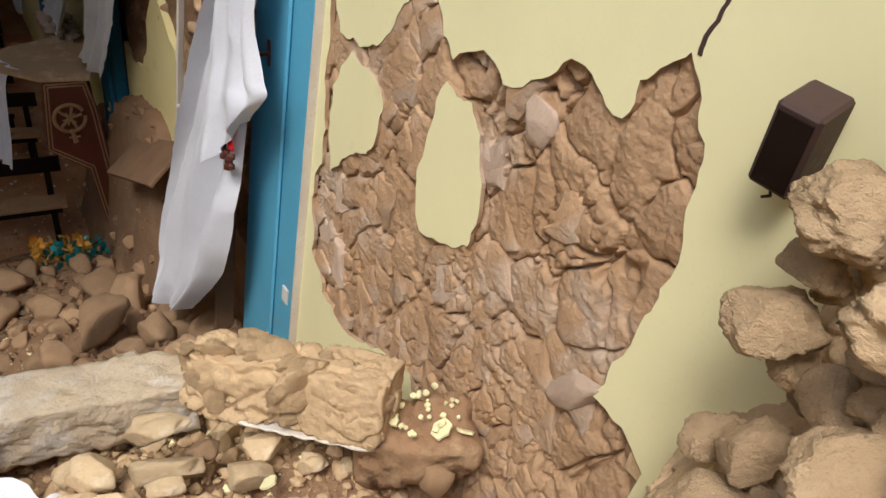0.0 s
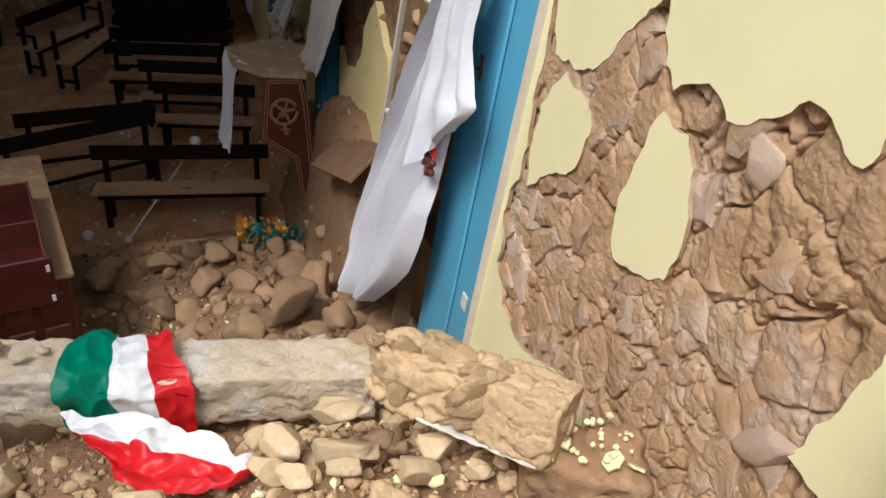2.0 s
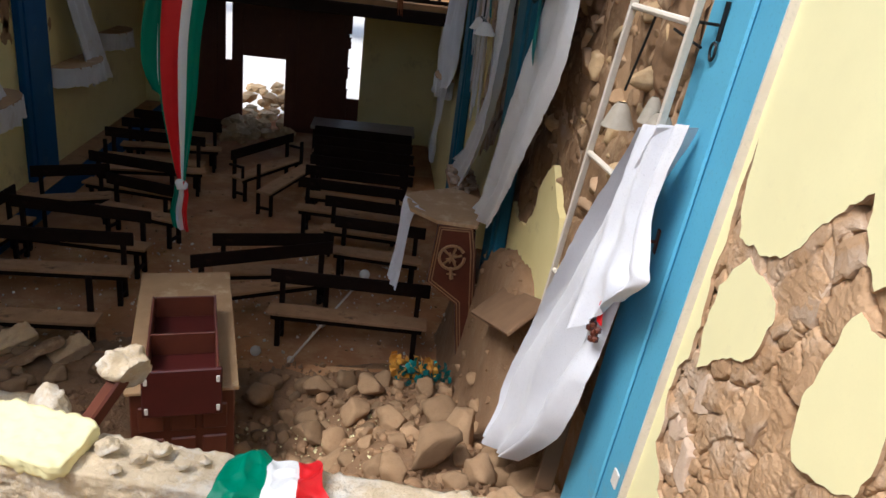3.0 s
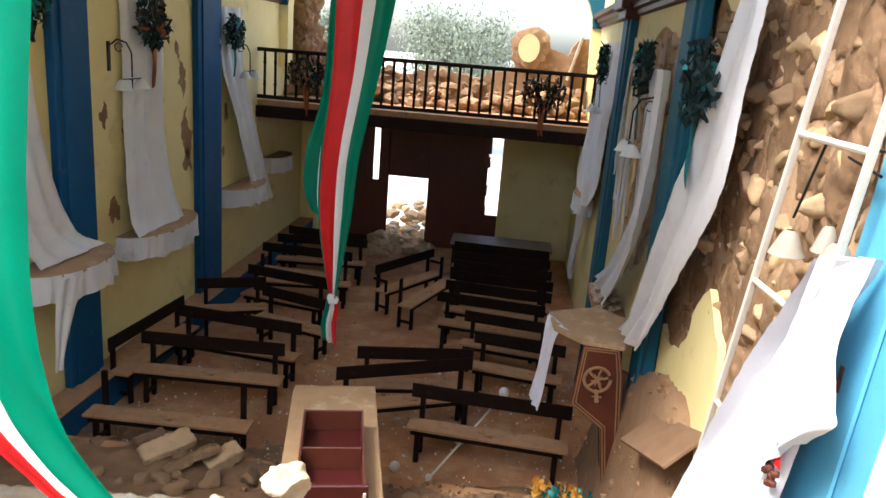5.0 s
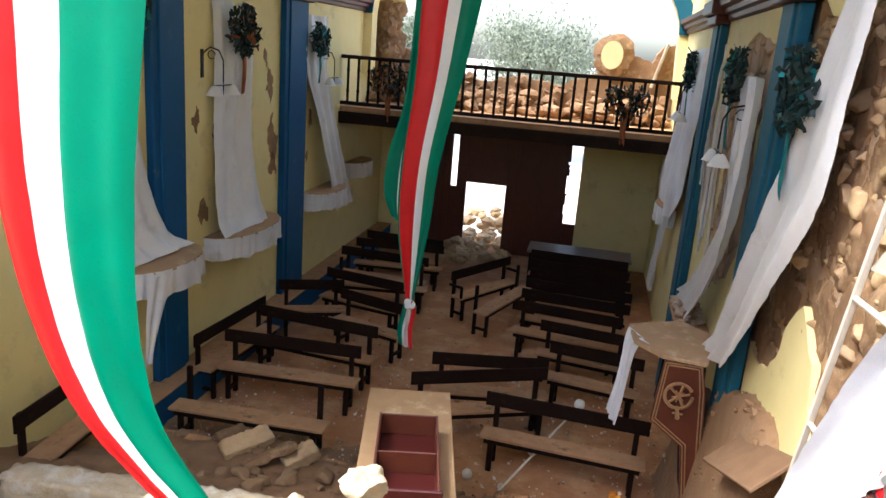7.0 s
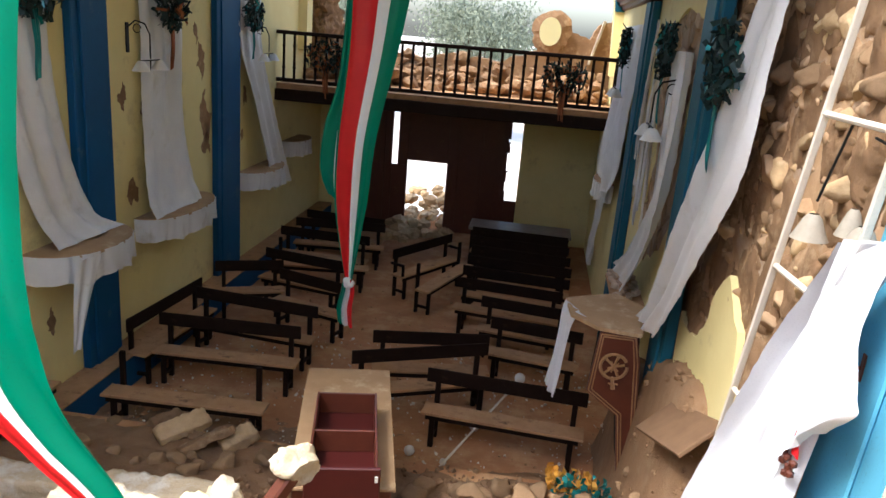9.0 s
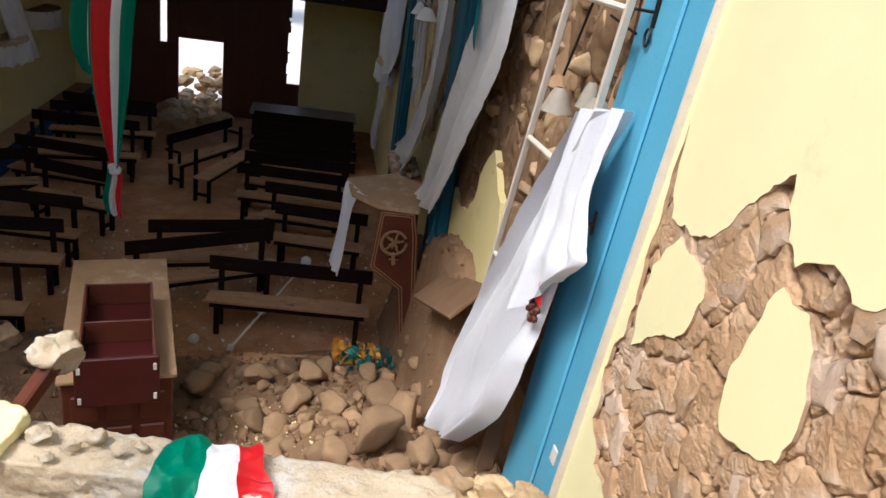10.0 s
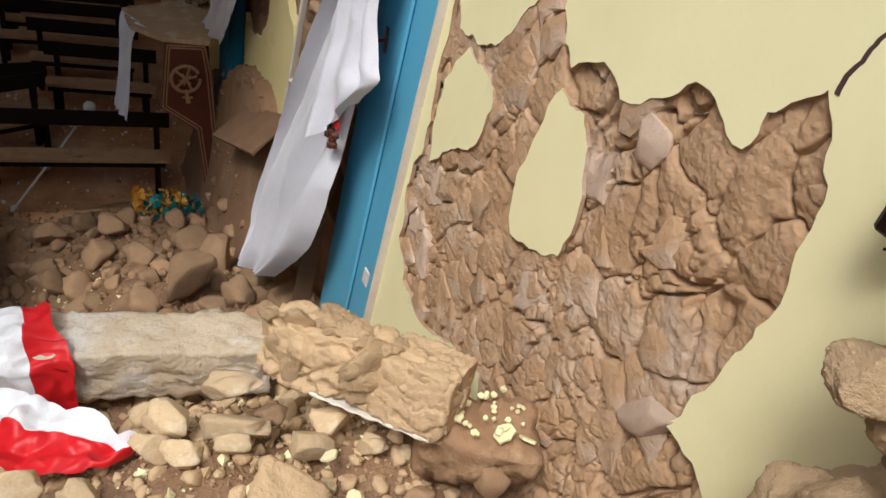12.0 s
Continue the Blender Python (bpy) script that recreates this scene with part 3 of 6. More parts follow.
def stone_field(parent, poly, step, x_front, spread, seed, mats, stretch=1.0, gap=0.006, limit=290, keep=1.0, deep=None, place=Vector):
    """Irregular stones packed over a region of the wall, each one an object."""
    rnd = random.Random(seed)
    poly = [(p[0], p[1] * stretch) for p in poly]
    ys, zs = [p[0] for p in poly], [p[1] for p in poly]
    pts = []
    z, row = min(zs) - step, 0
    while z < max(zs) + step:
        y = min(ys) - step + (row % 2) * step * 0.5
        while y < max(ys) + step:
            pts.append(Vector((y + rnd.uniform(-0.42, 0.42) * step, z + rnd.uniform(-0.45, 0.45) * step)))
            if rnd.random() < 0.16:
                pts.append(Vector((y + rnd.uniform(-0.5, 0.5) * step, z + rnd.uniform(-0.5, 0.5) * step)))
            y += step * rnd.uniform(0.75, 1.25)
        z += step * 1.1
        row += 1
    made = 0
    kept = [p for p in pts if inside(p, poly) and rnd.random() < keep]
    rnd.shuffle(kept)
    for p in kept:
        if made >= limit:
            continue
        cell = [p + Vector((a, b)) * step * 1.6 for a, b in ((-1, -1), (1, -1), (1, 1), (-1, 1))]
        for q in pts:
            d = q - p
            if 0 < d.length < step * 3:
                cell = clip(cell, p + d * 0.5, d.normalized())
                if len(cell) < 3:
                    break
        if len(cell) < 3:
            continue
        c = sum(cell, Vector((0, 0))) / len(cell)
        ring = []
        for i in range(len(cell)):
            e0, e1 = cell[i], cell[(i + 1) % len(cell)]
            m = max(1, int((e1 - e0).length / (step * 0.22)))
            ring += [e0.lerp(e1, f / m) for f in range(m)]
        warp = lambda w: w + Vector((noise.noise(Vector((w.x * 9, w.y * 9, seed))), noise.noise(Vector((w.x * 9, w.y * 9, seed + 5.5))))) * step * 0.32 \
            + Vector((noise.noise(Vector((w.x * 31, w.y * 31, seed))), noise.noise(Vector((w.x * 31, w.y * 31, seed + 5.5))))) * step * 0.1
        unit = lambda w: Vector((w.x, w.y / stretch))
        out = x_front + spread * rnd.random() ** 1.3 + (0 if deep is None else deep + rnd.uniform(-0.012, 0.004))
        tilt = Vector((rnd.uniform(-0.07, 0.07), rnd.uniform(-0.04, 0.09)))
        dome = rnd.uniform(0.005, 0.013)
        bm = bmesh.new()
        loops = []
        c3 = unit(warp(c))
        for k, lift in ((1.0, 0.045), (0.992, 0.006), (0.95, 0.001), (0.78, 0.0), (0.55, 0.0), (0.28, 0.0)):
            lp = []
            for v in ring:
                d = v - c
                r = max(0.0, d.length - gap) / max(d.length, 1e-6)
                w = unit(warp(c + d * r * k))
                n = noise.noise(Vector((w.x * 10, w.y * 10, seed))) * 0.010 + noise.noise(Vector((w.x * 27, w.y * 27, seed))) * 0.004 + noise.noise(Vector((w.x * 62, w.y * 62, seed))) * 0.0015
                flat = (w - c3).dot(tilt) + n - dome * (1 - k * k) ** 0.5 if lift < 0.04 else 0.0
                lp.append(bm.verts.new(place((max(x_front, out + lift + flat), w.x, w.y)) - place((XR, c3.x, c3.y))))
            loops.append(lp)
        for l0, l1 in zip(loops, loops[1:]):
            for i in range(len(ring)):
                j = (i + 1) % len(ring)
                bm.faces.new((l0[i], l0[j], l1[j], l1[i]))
        bm.faces.new(loops[-1])
        bmesh.ops.recalc_face_normals(bm, faces=bm.faces)
        ob = part("stone", bm, rnd.choice(mats), parent)
        ob.location = place((XR, c3.x, c3.y))
        made += 1


chancel_hole = [(2.5, 4.3), (1.9, 4.15), (1.3, 4.15), (0.75, 4.3), (0.6, 4.0), (0.6, 3.4), (0.45, 3.2), (0.45, 2.15), (2.3, 2.15), (2.5, 2.6)]
stone_field(wall_right, chancel_hole, 0.12, 1.453, 0.0, 7, [M_ADOBE] * 5 + [M_ADOBE_PALE], stretch=0.85, gap=0.004, limit=299, keep=0.3, deep=0.018, place=lean)
# two pale blocks that stand out of the mud
for y, z, w, h, turn, seed in ((1.235, 3.88, 0.058, 0.062, 6, 3), (0.9, 3.28, 0.05, 0.1, 50, 8)):
    bm = bmesh.new()
    rock(bm, (0.022, w * 1.25, h * 1.25), 900 + seed, 4, 0.12, 9, Matrix.Translation(lean((1.464, y, z))) @ pose(0, 0, 0, turn), 0.05)
    part("stone", bm, M_ADOBE_PALE, wall_right, "pale grey squared stone", True)
# the mud that binds them, which covers the stones that lie deeper
def flakes(p, size, k):
    """Mud lumps: a lean for each cell, how near its border lies, and the place within it."""
    w = p / size + noise.noise_vector(p / size * 1.3) * 0.22 + noise.noise_vector(p / size * 4.5) * 0.07
    d, at = noise.voronoi(w)
    lean = noise.noise_vector(at[0] * 7.7 + Vector((k, 0, 0)))
    return lean, d[1] - d[0], w - at[0]


def mud_bed(y0, y1, z0, z1, nw, nz, x, front, size, mat, label, place=Vector):
    """Mud that has cracked into flakes and lumps, over a stretch of the right wall; size 1 has flakes a hand wide."""
    vs, fs = [], []
    for j in range(nz):
        for i in range(nw):
            y, z = y0 + (y1 - y0) * i / (nw - 1), z0 + (z1 - z0) * j / (nz - 1)
            p = Vector((y, z, 3.0)) / size
            stretch = Vector((p.x, p.y * 0.78 + p.x * 0.25, p.z))
            l1, e1, o1 = flakes(stretch, 0.175, 1)
            l2, e2, o2 = flakes(stretch, 0.075, 2)
            part_up = 0.8 * smooth(0.48, 0.75, 0.5 + 0.8 * noise.noise(p * 3.3 + Vector((0, 7, 0))))
            d = 0.012 * noise.noise(p * 3.5) + 0.011 * l1.x + 0.034 * (l1.y * o1.x + l1.z * o1.y)
            d += 0.013 * (1 - smooth(-0.05, 0.4, e1) ** 0.6) + 0.034 * max(0.0, 1 - e1 / 0.05) * smooth(-0.3, 0.05, noise.noise(p * 6))
            d += part_up * (0.007 * l2.x + 0.014 * (l2.y * o2.x + l2.z * o2.y) + 0.007 * (1 - smooth(-0.05, 0.5, e2) ** 0.6) + 0.014 * max(0.0, 1 - e2 / 0.08))
            d += 0.004 * noise.noise(p * 21) + 0.0032 * noise.noise(p * 48) + 0.002 * noise.noise(p * 105)
            vs.append(place((max(front, x + d * size), y, z)))
    for j in range(nz - 1):
        for i in range(nw - 1):
            k = j * nw + i
            fs.append((k, k + 1, k + nw + 1, k + nw))
    bed = bpy.data.meshes.new("mud_bed")
    bed.from_pydata(vs, [], fs)
    bm = bmesh.new()
    bm.from_mesh(bed)
    bpy.data.meshes.remove(bed)
    part("mud_bed", bm, mat, wall_right, label, True)


mud_bed(0.4, 2.55, 2.1, 4.4, 660, 700, 1.462, 1.4525, 1.0, M_ADOBE, "cracked mud mortar between the stones", lean)
mud_bed(3.15, 6.19, 2.2, 5.3, 200, 200, 1.485, 1.454, 2.2, M_BROWNROCK, "rough mud and stone core of the torn wall")
stone_field(wall_right, [(7.1, 2.1), (9.5, 2.1), (9.5, 5.1), (7.1, 5.1)], 0.24, 1.462, 0.03, 10, [M_ADOBE, M_ADOBE_PALE], gap=0.012, limit=140)


# ---- rubble ----
def curve(pts, x):
    if x <= pts[0][0]:
        return pts[0][1]
    for (a, u), (b, v) in zip(pts, pts[1:]):
        if x <= b:
            return u + (v - u) * smooth(a, b, x)
    return pts[-1][1]


def height(x, y):
    """The rubble mound: high where the chancel roof and wall came down, low towards the nave."""
    right = curve([(-1, 2.75), (1.4, 2.68), (2.2, 2.32), (3.0, 1.85), (3.9, 1.4), (5.4, 0.8), (6.4, 0.5), (6.9, 0.1), (7.6, -0.05)], y)
    left = curve([(-1, 2.5), (2.2, 2.3), (2.7, 1.7), (3.3, 0.85), (4.2, 0.52), (6.3, 0.46), (6.8, 0.05), (7.2, -0.05)], y)
    far = curve([(-1, 1.5), (3.5, 1.2), (4.6, 0.95), (6.2, 0.5), (7.2, 0.05), (8, -0.05)], y)
    z = left + (right - left) * smooth(-0.5, 0.5, x)
    z += (far - z) * smooth(-1.3, -2.2, x)
    z += 1.5 * smooth(1.1, 1.38, x) * smooth(3.9, 5.2, y) * smooth(9.0, 7.4, y)
    z -= 0.95 * math.exp(-((x - 1.3) / 0.26) ** 2 - ((y - 0.85) / 0.28) ** 2)
    z += 0.6 * smooth(0.85, 1.2, x) * smooth(0.66, 0.3, y)
    return z + 0.06 * noise.noise(Vector((x * 3, y * 3, 1))) + 0.03 * noise.noise(Vector((x * 9, y * 9, 4)))


bm = bmesh.new()
nx, ny = 130, 210
grid = []
for j in range(ny + 1):
    y = -3.9 + 12.0 * j / ny
    grid.append([bm.verts.new((x, y, height(x, y) + 0.02 * noise.noise(Vector((x * 22, y * 22, 7))))) for x in [XL + (XR + 0.05 - XL) * i / nx for i in range(nx + 1)]])
for j in range(ny):
    for i in range(nx):
        bm.faces.new((grid[j][i], grid[j][i + 1], grid[j + 1][i + 1], grid[j + 1][i]))
tagged(part("rubble_mound", bm, M_SOIL, None, "", True), "sloping heap of loose brown soil and crushed mud brick", "rubble", kind="stuff")

ROCKS = []
for k in range(14):
    b = bmesh.new()
    rock(b, (1, 0.85, 0.72), 100 + k, 3, 0.3, 6 + k % 5)
    me = mesh_of("stone", b)
    me.materials.append(M_ROCK_SOLID if k % 4 else M_ADOBE_SOLID)
    me.shade_smooth()
    ROCKS.append(me)


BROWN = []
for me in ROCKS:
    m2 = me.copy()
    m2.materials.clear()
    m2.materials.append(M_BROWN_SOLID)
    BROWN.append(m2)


TANS = []
for k in range(8):
    b = bmesh.new()
    rock(b, (1, 0.85, 0.9), 180 + k, 4, 0.24, 6 + k % 4, None, 0.035)
    me = mesh_of("stone", b)
    me.materials.append(M_TAN_SOLID)
    me.shade_smooth()
    TANS.append(me)


def stone(x, y, z, s, seed, label="rounded dusty brown fieldstone lying in the rubble", tilt=25, turn=None, kinds=ROCKS):
    rnd = random.Random(seed)
    ob = new("stone", kinds[seed % len(kinds)])
    sx, sy, sz = (s, s, s) if isinstance(s, (int, float)) else s
    a = (rnd.uniform(-tilt, tilt), rnd.uniform(-tilt, tilt), rnd.uniform(0, 360)) if turn is None else turn
    ob.matrix_world = pose(x, y, z, *a) @ Matrix.Diagonal((sx, sy, sz, 1))
    return tagged(ob, label, "stone", "rubble stones")


placed = []


# loose stones that show in the torn bay of the nave wall
rnd = random.Random(19)
bay = []
while len(bay) < 270:
    y, z, r = rnd.uniform(3.2, 6.15), rnd.uniform(2.8, 5.15), 0.035 + 0.095 * rnd.random() ** 1.9
    if z < 3.5 and rnd.random() < 0.75:
        continue
    if len(bay) > 1 and any((y - a) ** 2 + (z - b) ** 2 < (0.62 * (r + c)) ** 2 for a, b, c in bay):
        r *= 0.6
        if any((y - a) ** 2 + (z - b) ** 2 < (0.55 * (r + c)) ** 2 for a, b, c in bay) and rnd.random() < 0.9:
            continue
    bay.append((y, z, r))
    o = new("stone", (BROWN + ROCKS)[rnd.randrange(2 * len(ROCKS))])
    o.parent = wall_right
    o.matrix_world = pose(1.545 + rnd.uniform(-0.04, 0.02), y, z, rnd.uniform(0, 360), rnd.uniform(-30, 30), rnd.uniform(0, 360)) @ Matrix.Diagonal((r * 1.25, r * 1.05, r, 1))


def stones(n, x0, x1, y0, y1, s0, s1, seed, sink=0.3, kinds=ROCKS):
    """Stones strewn over a stretch of the mound, none inside another."""
    rnd = random.Random(seed)
    k = tries = 0
    while k < n and tries < n * 30:
        tries += 1
        x, y = rnd.uniform(x0, x1), rnd.uniform(y0, y1)
        s = s0 + (s1 - s0) * rnd.random() ** 1.7
        if -0.35 < x < 0.36 and 1.58 < y < 2.12:
            continue
        if any((x - a) ** 2 + (y - b) ** 2 < (0.85 * (s + c)) ** 2 for a, b, c in placed):
            continue
        placed.append((x, y, s))
        stone(x, y, height(x, y) + s * (0.7 - sink), s, seed * 1000 + k, kinds=kinds)
        k += 1


# the larger stones, one by one
for k, (x, y, s, up) in enumerate(((0.70, 3.82, 0.2, 0.12), (0.95, 3.45, 0.16, 0.02), (0.45, 3.5, 0.13, 0.03), (0.2, 5.2, 0.17, 0.05), (-0.1, 5.05, 0.14, 0.04),
                                   (-0.65, 5.75, 0.2, 0.06), (0.5, 4.75, 0.16, 0.04), (0.35, 5.6, 0.15, 0.05), (-0.15, 5.8, 0.15, 0.06), (0.12, 5.95, 0.13, 0.06),
                                   (0.9, 5.0, 0.2, 0.05), (0.95, 4.3, 0.2, 0.05), (0.4, 1.85, 0.12, 0.05), (0.55, 1.62, 0.1, 0.05), (0.2, 1.75, 0.1, 0.04), (0.62, 2.0, 0.13, 0.06),
                                   (-0.1, 1.35, 0.14, 0.03), (0.15, 1.15, 0.12, 0.02), (0.42, 1.3, 0.09, 0.04), (0.72, 1.5, 0.08, 0.04), (-0.45, 1.5, 0.17, 0.05), (-0.7, 1.9, 0.2, 0.06),
                                   (-0.25, 2.9, 0.16, 0.05), (-0.6, 2.75, 0.17, 0.1), (-1.0, 2.1, 0.2, 0.05))):
    if y < 2.1 and x > -0.3:
        continue
    placed.append((x, y, s))
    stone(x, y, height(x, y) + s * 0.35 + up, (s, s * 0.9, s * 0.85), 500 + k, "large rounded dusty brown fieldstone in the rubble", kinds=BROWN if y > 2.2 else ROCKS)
# the collapsed end of the chancel wall: boulders and clods stacked against it
BOULDERS = []
for k in range(8):
    b = bmesh.new()
    rock(b, (1, 0.85, 0.9), 140 + k, 5, 0.24, 2 + k % 3, None, 0.09)
    me = mesh_of("stone", b)
    me.materials.append(M_CLAY_SOLID)
    me.shade_smooth()
    BOULDERS.append(me)
for k, (x, y, z, sx, sy, sz, tilt, lean) in enumerate(((1.27, 0.38, 4.12, 0.088, 0.09, 0.062, 0, 8), (1.27, 0.425, 3.905, 0.076, 0.08, 0.054, 0, 8), (1.22, 0.2, 4.06, 0.12, 0.09, 0.066, 12, 14), (1.2, 0.2, 3.84, 0.1, 0.09, 0.056, -8, -12),
                                                       (1.3, 0.41, 4.01, 0.05, 0.06, 0.05, 0, 20), (1.28, 0.27, 3.95, 0.04, 0.045, 0.042, 0, 0), (1.27, 0.3, 3.86, 0.05, 0.055, 0.045, 20, 0), (1.31, 0.325, 4.32, 0.09, 0.09, 0.066, 0, -5), (1.29, 0.24, 4.21, 0.08, 0.08, 0.05, 0, 5),
                                                       (1.26, 0.36, 3.69, 0.068, 0.06, 0.042, 0, -35), (1.22, 0.37, 3.6, 0.07, 0.06, 0.038, 0, -28), (1.17, 0.08, 3.96, 0.07, 0.07, 0.05, 0, 0), (1.22, 0.06, 4.18, 0.09, 0.08, 0.07, 10, 0), (1.33, 0.19, 4.45, 0.1, 0.09, 0.075, 0, 10), (1.05, 0.16, 3.72, 0.055, 0.055, 0.04, 0, 0),
                                                       (1.12, 0.3, 3.6, 0.045, 0.04, 0.03, 0, 20), (1.15, 0.18, 3.7, 0.04, 0.04, 0.03, 10, 0), (1.3, 0.45, 3.62, 0.05, 0.05, 0.06, 0, 30))):
    stone(x, y, z, (sx, sy, sz), 700 + k, "pale clay covered boulder stacked at the collapsed wall end", 35, (tilt, lean, -34), BOULDERS)
HEAP_EDGE = [(3.2, 0.64), (3.4, 0.6), (3.55, 0.53), (3.72, 0.41), (3.84, 0.47), (3.98, 0.46), (4.1, 0.43), (4.25, 0.36), (4.45, 0.31), (5.0, 0.18)]


def heap_front(y, z):
    """How far the caked clay of the collapsed wall end stands out from the wall."""
    d = curve(HEAP_EDGE, z) + 0.03 * noise.noise(Vector((z * 9, 2, 0))) - y
    out = 0.13 * smooth(-0.01, 0.10, d) + 0.3 * max(0.0, 4.0 - z) * smooth(0.0, 0.25, d) + 0.12 * smooth(0.12, 0.5, d)
    p = Vector((y, z, 8.0))
    lean, e, o = flakes(p, 0.13, 5)
    out += smooth(-0.01, 0.05, d) * (0.03 * lean.x + 0.12 * (lean.y * o.x + lean.z * o.y) * 0.13 * 3 - 0.03 * (1 - smooth(-0.05, 0.5, e)))
    lean, e, o = flakes(p, 0.035, 6)
    out += smooth(-0.01, 0.03, d) * (0.012 * lean.x - 0.01 * (1 - smooth(0, 0.4, e)) + 0.006 * noise.noise(p * 45) + 0.004 * noise.noise(p * 100))
    out *= smooth(-0.72, -0.3, y) * smooth(4.95, 4.6, z)
    back = LEAN * (z - 3.1)
    return 1.462 + back - out - back * smooth(0.0, 0.1, d) * smooth(-0.72, -0.3, y)


vs, fs = [], []
for j in range(260):
    for i in range(200):
        y, z = 0.7 - 1.44 * i / 199, 3.2 + 1.75 * j / 259
        vs.append((heap_front(y, z), y, z))
for j in range(259):
    for i in range(199):
        k = j * 200 + i
        fs.append((k, k + 200, k + 201, k + 1))
me = bpy.data.meshes.new("clay_heap")
me.from_pydata(vs, [], fs)
me.materials.append(M_CLAY)
me.shade_smooth()
tagged(new("clay_heap", me), "caked pale clay and clods of the collapsed wall end", "rubble", kind="stuff")
rnd = random.Random(44)
for k in range(34):
    z = rnd.uniform(3.4, 4.7)
    y = curve(HEAP_EDGE, z) - 0.06 - 0.5 * rnd.random() ** 1.2
    r = rnd.uniform(0.025, 0.06)
    stone(heap_front(y, z) - r * 0.25, y, z, (r, r, r * 0.8), 900 + k, "pale clay covered clod in the collapsed wall end", 40, None, BOULDERS)
# the stones that lie nearest, one by one
for k, (x, y, z, sx, sy, sz, lean, mt) in enumerate(((0.61, 1.74, 2.76, 0.115, 0.08, 0.055, -18, 0), (0.415, 1.655, 2.74, 0.085, 0.08, 0.065, 0, 0), (0.585, 1.59, 2.735, 0.125, 0.08, 0.055, -6, 0), (0.345, 1.575, 2.73, 0.07, 0.06, 0.06, 15, 0), (0.43, 1.52, 2.74, 0.062, 0.06, 0.05, 0, 0),
                                                     (0.575, 1.50, 2.765, 0.058, 0.05, 0.045, 0, 0), (0.79, 1.44, 2.765, 0.078, 0.07, 0.052, 5, 0), (0.87, 1.51, 2.775, 0.07, 0.06, 0.055, -10, 0), (0.41, 1.27, 2.755, 0.11, 0.08, 0.05, -8, 0), (0.17, 1.42, 2.74, 0.07, 0.06, 0.05, 20, 0),
                                                     (0.085, 1.39, 2.73, 0.08, 0.08, 0.065, 0, 0), (-0.02, 1.55, 2.70, 0.085, 0.07, 0.06, 0, 0), (1.06, 1.18, 2.755, 0.062, 0.05, 0.085, 0, 1), (1.27, 1.16, 2.79, 0.072, 0.045, 0.10, 6, 1), (0.02, 1.22, 2.75, 0.1, 0.09, 0.07, 0, 0), (0.62, 1.12, 2.77, 0.07, 0.06, 0.05, 0, 0),
                                                     (0.98, 1.40, 2.76, 0.05, 0.05, 0.045, 0, 0), (0.72, 1.62, 2.73, 0.06, 0.05, 0.05, 0, 1), (-0.2, 1.55, 2.68, 0.11, 0.1, 0.07, 0, 0), (-0.35, 1.3, 2.72, 0.13, 0.11, 0.08, 0, 0))):
    placed.append((x, y, max(sx, sy)))
    stone(x, y, z - 0.015, (sx, sy, sz), 640 + k, "brown flat-faced stone stood on end in the rubble" if mt else "smooth tan fieldstone in the near rubble", 0, (0, lean, -21), BROWN if mt else TANS)
stones(70, -0.9, 1.25, 0.8, 2.05, 0.03, 0.08, 1, 0.22, TANS)
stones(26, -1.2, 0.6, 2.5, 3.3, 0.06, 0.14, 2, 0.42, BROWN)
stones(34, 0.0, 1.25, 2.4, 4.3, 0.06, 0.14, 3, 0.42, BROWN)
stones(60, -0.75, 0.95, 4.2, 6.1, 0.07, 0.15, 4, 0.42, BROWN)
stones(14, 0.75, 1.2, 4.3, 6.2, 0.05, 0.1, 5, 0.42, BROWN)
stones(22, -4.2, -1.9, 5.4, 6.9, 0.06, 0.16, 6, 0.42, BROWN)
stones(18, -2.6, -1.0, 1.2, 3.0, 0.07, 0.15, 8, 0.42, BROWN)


def gravel(name, n, x0, x1, y0, y1, s0, s1, seed, mat, label):
    """Crumbs strewn over the mound, as one mesh."""
    rnd = random.Random(seed)
    vs, fs = [], []
    for _ in range(n):
        x, y = rnd.uniform(x0, x1), rnd.uniform(y0, y1)
        s = s0 + (s1 - s0) * rnd.random() ** 3
        z = max(height(x, y), -0.0 if y > 6.7 else 0.4) + s * 0.3
        b = len(vs)
        q = Euler((rnd.uniform(0, 6), rnd.uniform(0, 6), rnd.uniform(0, 6))).to_matrix()
        for p in ((1, 0, 0), (-1, 0.2, 0), (0, 1, 0.1), (0.1, -1, 0), (0.2, 0.1, 0.8), (0, 0, -0.8)):
            vs.append(Vector((x, y, z)) + q @ Vector(p) * s * rnd.uniform(0.7, 1.2))
        fs += [tuple(b + i for i in t) for t in ((0, 2, 4), (2, 1, 4), (1, 3, 4), (3, 0, 4), (2, 0, 5), (1, 2, 5), (3, 1, 5), (0, 3, 5))]
    me = bpy.data.meshes.new(name)
    me.from_pydata(vs, [], fs)
    me.materials.append(mat)
    return tagged(new(name, me), label, "gravel", kind="stuff")


